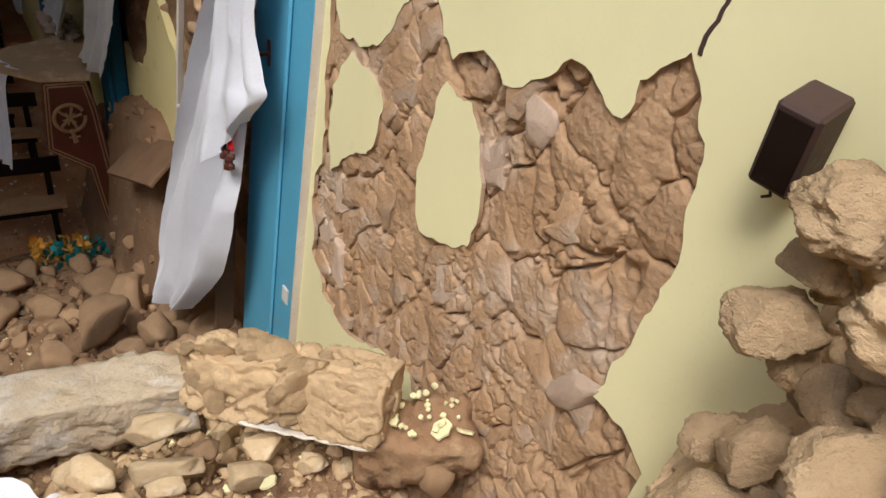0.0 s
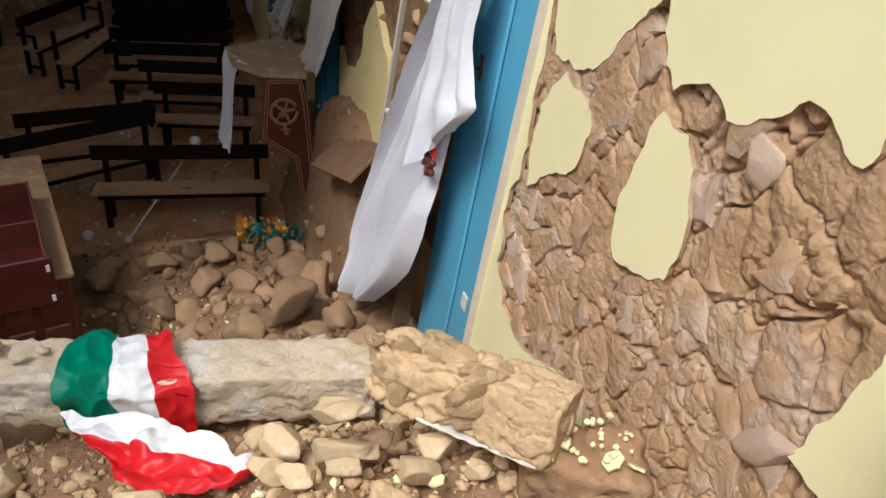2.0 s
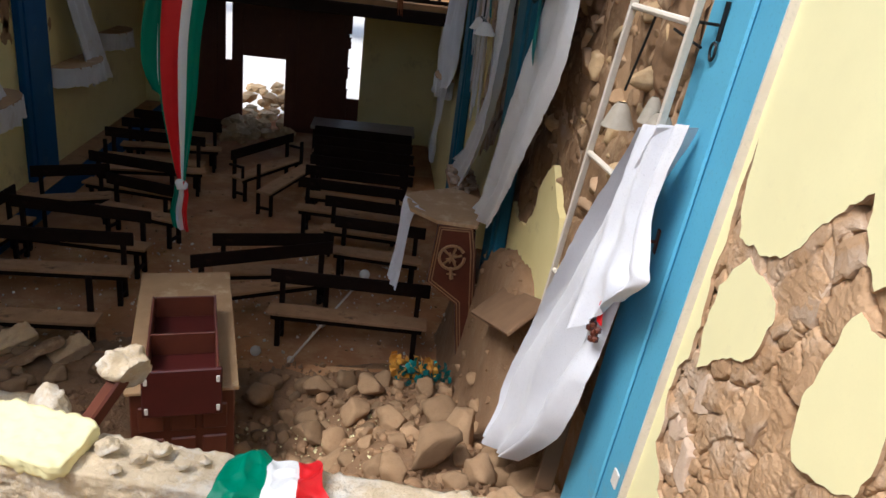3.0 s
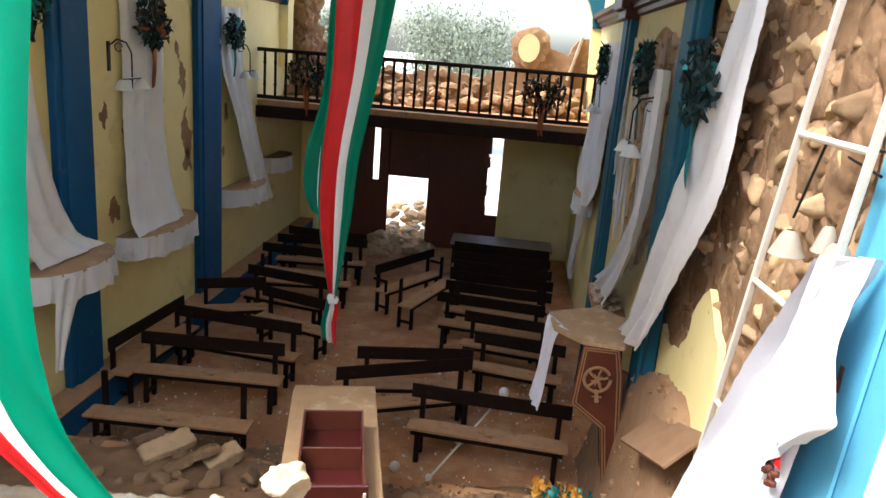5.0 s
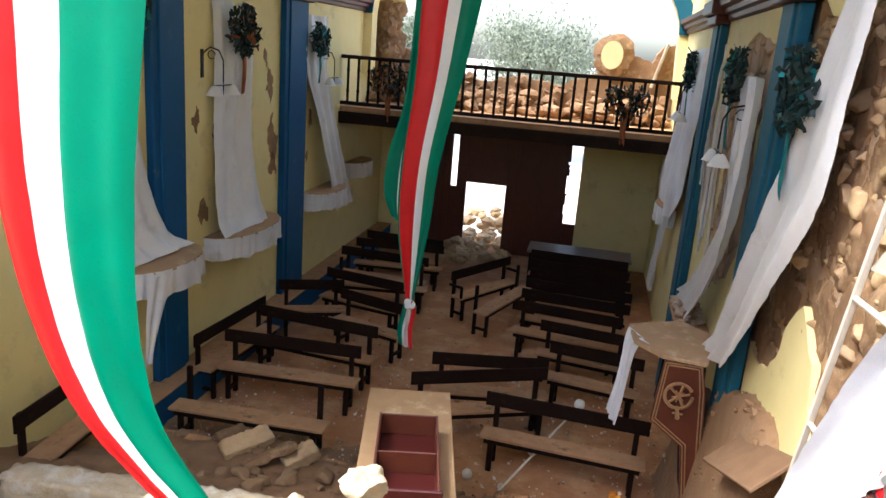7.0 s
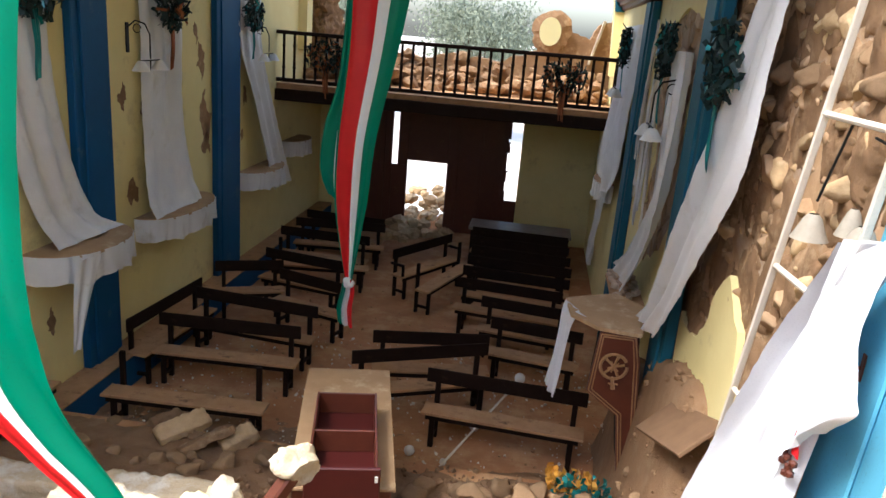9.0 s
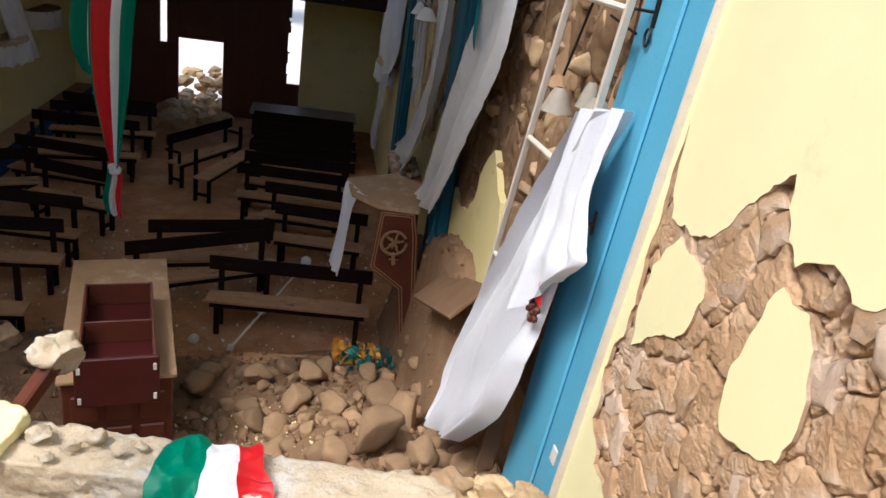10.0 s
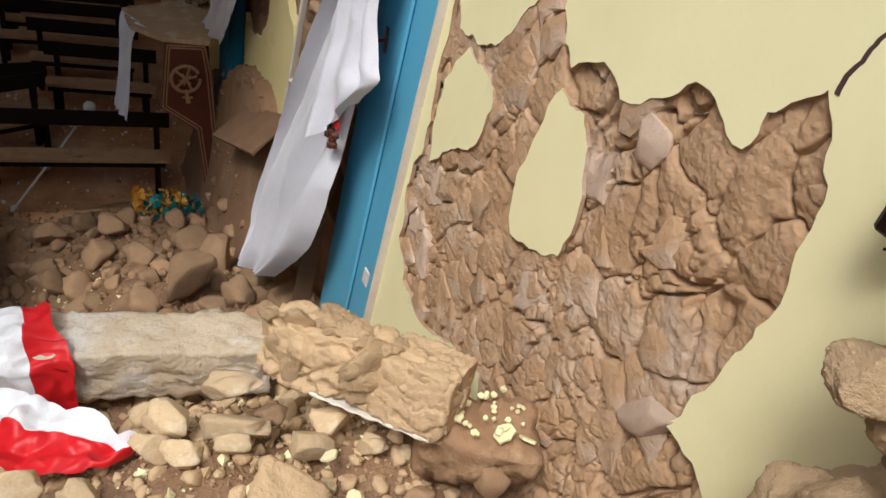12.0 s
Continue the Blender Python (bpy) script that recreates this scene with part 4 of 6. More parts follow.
def scree(name, n, x0, x1, y0, y1, s0, s1, seed, mat, label):
    """Small broken stones that fill the gaps of the mound, as one mesh."""
    rnd = random.Random(seed)
    shapes = []
    for k in range(8):
        b = bmesh.new()
        rock(b, (1, 0.85, 0.7), 60 + k, 2, 0.35, 5)
        b.verts.index_update()
        shapes.append(([v.co.copy() for v in b.verts], [[v.index for v in f.verts] for f in b.faces]))
        b.free()
    vs, fs = [], []
    for _ in range(n):
        x, y = rnd.uniform(x0, x1), rnd.uniform(y0, y1)
        r = s0 + (s1 - s0) * rnd.random() ** 2
        pv, pf = rnd.choice(shapes)
        m = Matrix.Translation((x, y, height(x, y) + r * 0.2)) @ Euler((rnd.uniform(-0.6, 0.6), rnd.uniform(-0.6, 0.6), rnd.uniform(0, 6.3))).to_matrix().to_4x4()
        i = len(vs)
        vs += [m @ (v * r) for v in pv]
        fs += [[i + q for q in f] for f in pf]
    me = bpy.data.meshes.new(name)
    me.from_pydata(vs, [], fs)
    me.materials.append(mat)
    me.shade_smooth()
    return tagged(new(name, me), label, "rubble", kind="stuff")


scree("scree", 900, -0.9, 1.25, 0.75, 2.1, 0.014, 0.045, 3, M_CLAY, "small tan broken stones between the larger ones")
scree("scree", 260, -0.8, 1.1, 2.6, 6.2, 0.03, 0.08, 4, M_BROWNROCK, "small brown broken stones on the slope")
gravel("rubble_crumbs", 7000, -1.5, 1.4, 0.3, 2.6, 0.005, 0.024, 1, M_ROCK, "crumbs of mud brick over the near rubble")
gravel("rubble_crumbs", 2600, -2.2, 1.4, 2.6, 6.6, 0.008, 0.05, 2, M_SOIL, "crumbs of mud brick on the slope towards the nave")
gravel("clay_crumbs", 2600, 0.85, 1.42, -0.2, 0.62, 0.004, 0.022, 9, M_CLAY, "clods of pale clay on the heap by the wall")
gravel("plaster_crumbs", 500, -0.9, 0.4, 3.9, 5.4, 0.006, 0.028, 3, M_PLASTER, "pale plaster crumbs on the dusty floor")
gravel("plaster_crumbs", 160, 0.2, 1.35, 0.8, 2.0, 0.006, 0.03, 4, M_PLASTER, "pale plaster flakes among the near stones")
gravel("plaster_crumbs", 700, -4.4, 1.3, 6.7, 10.5, 0.008, 0.035, 6, M_WHITE_PLASTER, "white plaster crumbs strewn over the nave floor")
gravel("floor_crumbs", 900, -4.6, 1.4, 6.7, 13.0, 0.008, 0.04, 5, M_DUSTWOOD, "crumbs and dust clods on the nave floor")


def rough_block(name, length, w, h, seed, mat, m, label, category="wall fragment", amp=0.05, cuts=(20, 7, 7), round_=0.3):
    """A broken lump of masonry with worn, uneven faces."""
    bm = bmesh.new()
    bmesh.ops.create_cube(bm, size=1.0)
    for ax, n in enumerate(cuts):
        es = [e for e in bm.edges if abs((e.verts[0].co - e.verts[1].co)[ax]) > 1e-4]
        bmesh.ops.subdivide_edges(bm, edges=es, cuts=n, use_grid_fill=True)
    o = Vector((seed * 7.3, seed * 3.1, seed))
    for v in bm.verts:
        p = v.co
        q = Vector((p.x, p.y, p.z))
        r = math.hypot(p.y, p.z)
        k = 1 - round_ * max(0, r - 0.45)
        end = max(0.0, abs(p.x) - 0.42) / 0.08
        wpos = Vector((p.x * length, p.y * w * k * (1 - 0.12 * end), p.z * h * k * (1 - 0.12 * end)))
        n = noise.noise_vector(wpos * 5 + o) * amp * 0.5 + noise.noise_vector(wpos * 19 + o) * amp * 0.22 + noise.noise_vector(wpos * 45 + o) * amp * 0.1
        lump = noise.voronoi(wpos * (1 / (amp * 2.6)) + o)[0][0]
        out = Vector((0.25 * p.x, p.y, p.z)).normalized()
        lump2 = noise.voronoi(wpos * (1 / (amp * 1.1)) + o)[0][0]
        near, cell = noise.voronoi(wpos * (1 / (amp * 3.2)) + noise.noise_vector(wpos * 14) * 0.35 + o)
        chip = noise.noise(cell[0] * 5.3) * 1.2 - 0.8 * max(0.0, 1 - (near[1] - near[0]) / 0.12)
        v.co = wpos + n + out * ((0.4 - lump) * amp * 0.7 + (0.4 - lump2) * amp * 0.4 + chip * amp * 0.75)
    bm.normal_update()
    ob = solid(name, bm, mat, label, category)
    ob.data.shade_smooth()
    ob.matrix_world = m
    return ob


def axis_pose(a, b, roll=0):
    a, b = Vector(a), Vector(b)
    x = (b - a).normalized()
    y = Vector((0, 0, 1)).cross(x).normalized()
    return Matrix.Translation((a + b) / 2) @ Matrix((x, y, x.cross(y))).transposed().to_4x4() @ pose(0, 0, 0, roll)


chunk = rough_block("wall_fragment", 0.66, 0.2, 0.21, 3, M_CLAY, axis_pose((0.73, 1.79, 2.92), (1.19, 1.29, 3.0), -12), "crumbling tan chunk of mud wall lying on the stones", amp=0.03, cuts=(70, 28, 28))
rnd = random.Random(12)
for k in range(16):
    u = rnd.uniform(-0.31, 0.16)
    side = rnd.random()
    yy, zz = (-0.092, rnd.uniform(-0.08, 0.08)) if side < 0.5 else (rnd.uniform(-0.08, 0.08), 0.095)
    r = 0.036 + 0.055 * rnd.random() ** 1.5
    clod = new("clod", BOULDERS[rnd.randrange(len(BOULDERS))])
    clod.parent = chunk
    clod.matrix_local = pose(u, yy, zz, 0 if side >= 0.5 else 90, 0, rnd.uniform(0, 360)) @ pose(0, 0, 0, rnd.uniform(-25, 25), rnd.uniform(-25, 25)) @ Matrix.Diagonal((r, r * 1.1, r * 0.55, 1))
big_clod = new("clod", BOULDERS[3])
big_clod.parent = chunk
big_clod.matrix_local = pose(0.05, -0.08, 0.0, 90, 15, 20) @ Matrix.Diagonal((0.06, 0.095, 0.035, 1))
end_face = rough_block("end_face", 0.24, 0.205, 0.21, 34, M_CLAY, pose(0, 0, 0), "", amp=0.014, cuts=(24, 20, 20), round_=0.1)
skin = rough_block("plaster_skin", 0.44, 0.19, 0.012, 33, M_WHITE_PLASTER, pose(0, 0, 0), "", amp=0.006)
for ob, lab, at in ((end_face, "pale plastered end of the chunk", (0.20, 0, 0)), (skin, "white plaster skin along its lower edge", (0.09, -0.012, -0.105))):
    for key in list(ob.keys()):
        del ob[key]
    ob.parent = chunk
    ob.matrix_local = pose(*at)
    ob["label"] = lab
rough_block("fallen_lintel", 2.6, 0.25, 0.22, 5, M_STONE, axis_pose((-1.75, 2.5, 2.57), (0.8, 2.08, 2.54)), "long pale broken masonry lintel lying across the rubble", "lintel", amp=0.02, cuts=(120, 16, 16), round_=0.12)
rough_block("wall_fragment", 0.36, 0.22, 0.2, 8, M_BROWNROCK, axis_pose((1.1, 1.36, 2.83), (1.43, 1.2, 2.83), 10), "lump of brown wall covered with pale plaster flakes", amp=0.03)
rough_block("arch_fragment", 0.5, 0.12, 0.05, 9, M_STONE, axis_pose((0.9, 1.1, 2.62), (1.32, 0.98, 2.70), 0), "curved grey fragment of an arch edge", amp=0.012)
rough_block("flat_slab", 0.28, 0.22, 0.06, 12, M_CLAY, axis_pose((0.55, 1.02, 2.80), (0.72, 1.3, 2.84), 24), "pale flat slab tilted on the near rubble", amp=0.015)
rough_block("wood_splinter", 0.24, 0.03, 0.03, 14, M_WHITEPAINT, axis_pose((0.88, 0.28, 3.72), (1.02, 0.52, 3.5), 0), "whitish splintered stick in the heap", "splinter", amp=0.008)
rough_block("wood_splinter", 0.2, 0.05, 0.02, 15, M_STONE, axis_pose((0.82, 0.2, 3.72), (0.96, 0.36, 3.55), 20), "grey splintered board end in the heap", "splinter", amp=0.008)
for k, (p, q, w, h, roll) in enumerate((((-3.3, 6.15, 0.55), (-2.95, 6.55, 0.62), 0.22, 0.1, 20), ((-3.0, 6.0, 0.52), (-2.6, 6.35, 0.66), 0.26, 0.08, -24), ((-2.65, 6.2, 0.5), (-2.4, 6.45, 0.6), 0.2, 0.14, 10), ((-3.5, 6.4, 0.5), (-3.35, 6.75, 0.46), 0.16, 0.12, 30))):
    rough_block("wall_fragment", (Vector(q) - Vector(p)).length, w, h, 17 + 3 * k, M_BROWNROCK if k % 2 else M_CLAY, axis_pose(p, q, roll), "broken pale wall fragment beside the front pews", amp=0.02, cuts=(22, 10, 8), round_=0.1)
rough_block("fallen_lintel", 2.2, 0.3, 0.25, 18, M_STONE, axis_pose((-4.2, 4.4, 1.1), (-2.0, 4.7, 1.02), 0), "pale masonry ledge lying across the far rubble", "lintel", amp=0.03, cuts=(50, 6, 6))
rough_block("flat_slab", 0.3, 0.24, 0.06, 21, M_ADOBE, axis_pose((0.8, 2.62, 2.14), (1.05, 2.8, 2.1), 15), "flat brown slab at the pilaster's foot", amp=0.015)
rough_block("plaster_slab", 0.42, 0.26, 0.07, 37, M_PLASTER, axis_pose((-1.2, 2.42, 2.70), (-0.8, 2.3, 2.70), 8), "broken cream plaster slab lying on the lintel", "plaster slab", amp=0.014, cuts=(30, 18, 6), round_=0.1)
for k, (x, y, s) in enumerate(((-0.72, 2.33, 0.05), (-0.6, 2.28, 0.035), (-0.52, 2.33, 0.045), (-0.43, 2.26, 0.03), (-0.66, 2.22, 0.03), (-0.36, 2.3, 0.025))):
    b = bmesh.new()
    rock(b, (s, s * 0.8, s * 0.6), 230 + k, 3, 0.35, 4, None, 0.05)
    o = solid("plaster_lump", b, M_STONE, "whitish lump of lime plaster on the lintel", "plaster lump", "plaster lumps", smooth=True)
    o.location = (x, y, 2.675 + s * 0.45)
# chips of plaster on the flaked lump
rnd = random.Random(3)
more = [(rnd.uniform(1.12, 1.4), rnd.uniform(1.2, 1.36), 2.935 + rnd.uniform(0, 0.015), rnd.uniform(0.005, 0.014)) for _ in range(34)]
for k, (x, y, z, s) in enumerate(((1.3, 1.2, 2.93, 0.04), (1.36, 1.17, 2.92, 0.034), (1.18, 1.28, 2.945, 0.025), (0.83, 1.36, 2.78, 0.035), (0.86, 1.22, 2.76, 0.03), *more)):
    rnd = random.Random(k)
    b = sheet([ragged([(s * math.cos(a) * rnd.uniform(0.6, 1.1), s * math.sin(a) * rnd.uniform(0.6, 1.1)) for a in [i * math.pi / 3 for i in range(6)]], 1, 0.12, k)], lambda u, v: Vector((u, v, 0)), (0, 0, 1), 0.008)
    o = solid("plaster_chip", b, M_PLASTER, "pale yellow plaster chip on the rubble", "plaster chip", "plaster chips")
    o.matrix_world = pose(x, y, z, rnd.uniform(10, 40), rnd.uniform(-20, 20), rnd.uniform(0, 360))

# ---- pews ----
def pew(x0, y0, x1, y1, back=True, arms=False, label="", seat_z=0.45, tilt=0.0):
    """A pew whose seat's front edge runs from one point to the other; its back stands further down the nave."""
    a, b = Vector((x0, y0, 0)), Vector((x1, y1, 0))
    L = (b - a).length
    ang = math.degrees(math.atan2(b.y - a.y, b.x - a.x))
    p = thing("pew", label or "dark wooden pew with a dust covered seat", "pew", "nave pews")
    p.matrix_world = pose(a.x, a.y, 0, tilt, 0, ang)
    part("seat", boxes(((0, 0, seat_z - 0.035), (L, 0.27, seat_z)), bevel=0.006), M_DUSTWOOD, p, "dust covered seat board")
    part("seat_apron", boxes(((0.05, 0.03, seat_z - 0.10), (L - 0.05, 0.05, seat_z - 0.036))), M_WOOD, p)
    for x in (0.1, L - 0.16):
        part("leg", boxes(((x, 0.03, 0), (x + 0.06, 0.08, seat_z - 0.036)), bevel=0.005), M_WOOD, p)
        part("back_post", boxes(((x, 0.26, 0), (x + 0.06, 0.31, 0.86)), bevel=0.005), M_WOOD, p)
        part("stretcher", boxes(((x + 0.01, 0.08, 0.1), (x + 0.05, 0.26, 0.14))), M_WOOD, p)
    if back:
        part("backrest", boxes(((0, 0.235, 0.72), (L, 0.262, 0.89)), bevel=0.006), M_WOOD, p)
    if arms:
        for x in (0.0, L - 0.05):
            part("armrest", boxes(((x, 0.0, 0.62), (x + 0.05, 0.3, 0.66)), ((x, 0.0, seat_z), (x + 0.05, 0.04, 0.62)), bevel=0.008), M_WOOD, p)
    return p


pew(-0.88, 7.55, 0.95, 7.42, label="dark front pew with a clean dusty seat board")
for x0, y0, x1, y1 in ((-0.95, 10.95, 0.72, 10.75), (-0.92, 11.6, 0.85, 11.42), (-0.9, 12.2, 0.9, 12.05), (-0.9, 12.85, 0.9, 12.7), (-0.95, 13.5, 0.9, 13.38), (-1.0, 14.2, 0.9, 14.1)):
    pew(x0, y0, x1, y1)
pew(-1.65, 8.42, -0.18, 8.75, label="dark pew knocked askew in the aisle")
pew(-1.7, 7.75, -0.12, 8.5, label="dark pew pushed across its neighbour")
pew(-0.3, 9.4, 0.95, 9.2)
pew(-0.5, 10.2, 0.8, 10.0)
pew(-4.4, 6.95, -2.55, 7.02, back=False, label="low dark bench with a dusty seat at the front")
pew(-4.42, 8.12, -2.58, 8.22)
pew(-4.45, 9.15, -2.62, 8.95)
pew(-3.7, 10.35, -2.5, 9.95, label="short dark pew standing askew")
pew(-4.56, 10.32, -3.6, 10.75)
for y, skew, back in ((11.3, -0.3, True), (12.0, 0.25, False), (12.7, -0.1, True), (13.4, 0.2, True), (14.1, -0.15, True)):
    pew(-4.56 + abs(skew), y, -2.7 + 0.4 * skew, y + skew, back)
pew(-4.42, 7.98, -4.27, 9.75, label="dark pew turned to stand along the wall")
pew(-1.95, 12.1, -1.1, 13.6, arms=True, label="dark pew with armrests turned into the aisle")
pew(-1.4, 11.5, -0.8, 13.3, back=False, label="dark bench turned into the aisle")
side = pew(-4.35, 4.95, -4.45, 6.4, label="dark pew standing along the wall on the rubble")
side.location.z = 0.42
chest = thing("organ_bench", "dark high-backed bench with a pale dusty top", "bench", at=(-1.05, 14.75, 0))
part("body", boxes(((0, 0, 0), (2.0, 0.5, 0.8)), bevel=0.01), M_WOOD, chest)
part("top", boxes(((-0.03, -0.25, 0.8), (2.03, 0.5, 0.86)), bevel=0.01), M_SHINE, chest, "pale dusty top board")

# ---- cabinet in front of the nave ----
cab = thing("cabinet", "red-brown wooden cabinet with a dusty tan top", "cabinet", at=(-1.03, 4.57, 0.0), turn=13)
part("body", boxes(((-0.36, 0.02, 0.42), (0.36, 1.9, 1.38)), bevel=0.01), M_REDWOOD, cab)
part("top_board", boxes(((-0.39, 0.0, 1.38), (0.39, 1.94, 1.41)), bevel=0.006), M_TAN, cab, "dusty tan top board")
for x in (-0.31, -0.09, 0.13):
    for z in (0.5, 0.78, 1.06):
        part("raised_panel", boxes(((x, -0.005, z), (x + 0.18, 0.018, z + 0.22)), bevel=0.012), M_REDWOOD, cab)
drawer = thing("shelf_unit", "open red-brown shelf unit lying on the cabinet", "shelf unit", at=(-1.03, 4.57, 1.41), turn=13)
W, D, H = 0.25, 1.08, 0.2
part("side", boxes(((-W, -0.05, 0.002), (-W + 0.02, D, H)), bevel=0.004), M_REDWOOD, drawer)
part("side", boxes(((W - 0.02, -0.05, 0.002), (W, D, H)), bevel=0.004), M_REDWOOD, drawer)
part("back_panel", boxes(((-W + 0.02, 0.0, 0.002), (W - 0.02, D, 0.012))), M_MAROON, drawer, "dark maroon back")
for y in (-0.05, 0.46, D - 0.02):
    part("shelf", boxes(((-W + 0.02, y, 0.012), (W - 0.02, y + 0.02, H - 0.004)), bevel=0.004), M_REDWOOD, drawer)
front = part("door_leaf", boxes(((-0.27, -0.09, -0.16), (0.27, -0.052, H + 0.02)), bevel=0.008), M_MAROON, drawer, "dark maroon door leaf")
for x in (-0.24, 0.24):
    for z in (-0.1, 0.14):
        part("hinge", boxes(((x - 0.012, -0.1, z - 0.025), (x + 0.012, -0.091, z + 0.025)), bevel=0.002), M_GLASS_SHADE, front, "pale metal hinge")

# ---- lectern by the wall ----
lect = thing("lectern", "carved red-brown wooden lectern with a gilt emblem and dusty top", "lectern")
shape = [(0.84, 2.11), (1.17, 2.11), (1.23, 1.85), (1.35, 0.45), (1.21, 0.45), (1.09, 1.3), (0.79, 1.52)]
part("front_panel", sheet([shape], lambda u, v: Vector((u, 6.45, v)), (0, 1, 0), 0.05), M_REDWOOD, lect)
part("body", sheet([[(0.9, 2.11), (1.2, 2.11), (1.33, 0.45), (1.24, 0.45), (1.12, 1.32), (0.86, 1.5)]], lambda u, v: Vector((u, 6.5, v)), (0, 1, 0), 0.5), M_WOOD, lect)
top = [(0.54, 7.2), (1.06, 7.5), (1.33, 7.2), (1.3, 6.75), (1.2, 6.42), (0.82, 6.48), (0.58, 6.75)]
part("top_board", sheet([top], lambda u, v: Vector((u, v, 2.112)), (0, 0, 1), 0.035), M_TAN, lect, "dusty tan six-sided top")
bm = bmesh.new()
for k, inset in ((0, 0.02), (1, 0.05)):
    c = Vector((1.06, 1.45))
    ring = []
    for i, p in enumerate(shape):
        p = Vector(p)
        d1 = (p - Vector(shape[i - 1])).normalized()
        d2 = (Vector(shape[(i + 1) % len(shape)]) - p).normalized()
        n = Vector((d1.y, -d1.x)) + Vector((d2.y, -d2.x))
        ring.append(p + n.normalized() * inset * (1 if n.length else 0))
    for i in range(len(ring)):
        a, b = ring[i], ring[(i + 1) % len(ring)]
        rod(bm, (a.x, 6.445, a.y), (b.x, 6.445, b.y), 0.007, seg=5)
part("gilt_line", bm, M_GILTPAINT, lect, "thin pale gilt line")
bm = bmesh.new()
for k in range(26):
    a0, a1 = 2 * math.pi * k / 28 + 0.5, 2 * math.pi * (k + 1) / 28 + 0.5
    rod(bm, (1.0 + 0.12 * math.cos(a0), 6.43, 1.80 + 0.12 * math.sin(a0)), (1.0 + 0.12 * math.cos(a1), 6.43, 1.80 + 0.12 * math.sin(a1)), 0.016, seg=6)
for a in (0.3, 1.3, 2.4, 3.9, 5.2):
    rod(bm, (1.0 + 0.1 * math.cos(a), 6.425, 1.80 + 0.1 * math.sin(a)), (1.0 - 0.06 * math.cos(a), 6.425, 1.80 - 0.06 * math.sin(a)), 0.014, 0.007, seg=6)
rod(bm, (1.0, 6.425, 1.7), (1.02, 6.425, 1.58), 0.014, 0.022, seg=6)
rod(bm, (0.97, 6.425, 1.63), (1.06, 6.425, 1.63), 0.01, seg=6)
part("emblem", bm, M_GILTPAINT, lect, "gilt carved round emblem")
cl = drape([((0.53, 7.15, 2.152), (0.72, 6.66, 2.155), 0), ((0.52, 7.1, 2.09), (0.60, 6.78, 2.08), 0), ((0.50, 7.02, 1.75), (0.56, 6.82, 1.7), 0), ((0.42, 6.98, 1.3), (0.52, 6.84, 1.2), 0)], 3, 0.02, 4)
solid("lectern_cloth", cl, M_CLOTH, "white cloth hanging off the lectern's corner", "cloth", smooth=True)
part_b = plank((1.2, 5.3, 1.95), (1.3, 4.35, 2.3), 0.36, 0.03, roll=38)
solid("fallen_board", part_b, M_OLDBOARD, "dusty tan board lying on the soil heap", "board")

solid("splintered_board", plank((1.26, 3.22, 1.85), (1.33, 3.26, 2.8), 0.1, 0.025, 0.004), M_OLDBOARD, "dark brown board standing against the blue pilaster's foot", "board")

# ---- gold and teal decoration on the stones ----
deco = thing("foil_bouquet", "gold and teal foil bouquet lying on the rubble stones", "decoration", at=(0.78, 6.0, height(0.78, 6.0) + 0.12))
for nm, mt, n, x0, x1, seed, lab in (("gold_petals", M_GOLD, 80, -0.26, 0.16, 1, "crumpled gold foil petals"), ("teal_leaves", M_TEAL, 60, -0.22, 0.3, 2, "dark teal foil leaves")):
    rnd = random.Random(seed)
    bm = bmesh.new()
    for k in range(n):
        c = Vector((rnd.uniform(x0, x1), rnd.uniform(-0.1, 0.14) - (0.06 if seed == 2 else 0), rnd.uniform(0.0, 0.14) - (0.03 if seed == 2 else 0)))
        q = Euler((rnd.uniform(0, 6), rnd.uniform(0, 6), rnd.uniform(0, 6))).to_matrix()
        s = rnd.uniform(0.03, 0.065)
        v = [bm.verts.new(c + q @ Vector(p) * s) for p in ((-1, -0.4, 0), (0, -0.5, 0.3), (1, -0.2, 0), (0.9, 0.4, 0.1), (0, 0.5, 0.4), (-0.9, 0.4, 0))]
        bm.faces.new((v[0], v[1], v[4], v[5]))
        bm.faces.new((v[1], v[2], v[3], v[4]))
    part(nm, bm, mt, deco, lab)

# ---- fallen floor candelabrum ----
cand = thing("candelabrum", "thin white candelabrum fallen across the front pew", "candelabrum")
part("pole", rod(bmesh.new(), (-0.6, 6.9, 0.12), (0.2, 8.35, 0.62), 0.014, seg=8), M_WHITEPAINT, cand)
part("foot_bar", rod(bmesh.new(), (-0.75, 7.05, 0.14), (-0.5, 6.7, 0.1), 0.014, seg=8), M_WHITEPAINT, cand)
for p, r in (((0.2, 8.35, 0.64), 0.065), ((0.08, 8.15, 0.56), 0.05)):
    b = bmesh.new()
    bmesh.ops.create_uvsphere(b, u_segments=14, v_segments=10, radius=r, matrix=Matrix.Translation(p))
    part("globe", b, M_GLASS_SHADE, cand, "white frosted globe", True)
for x, y, r in ((-0.95, 7.35, 0.06), (-0.28, 8.1, 0.07), (-3.4, 7.75, 0.06), (-0.55, 7.25, 0.04)):
    b = bmesh.new()
    bmesh.ops.create_uvsphere(b, u_segments=14, v_segments=10, radius=r, matrix=Matrix.Translation((x, y, r)))
    solid("lamp_globe", b, M_GLASS_SHADE, "white frosted lamp globe lying on the floor", "lamp globe", "lamp globes", smooth=True)

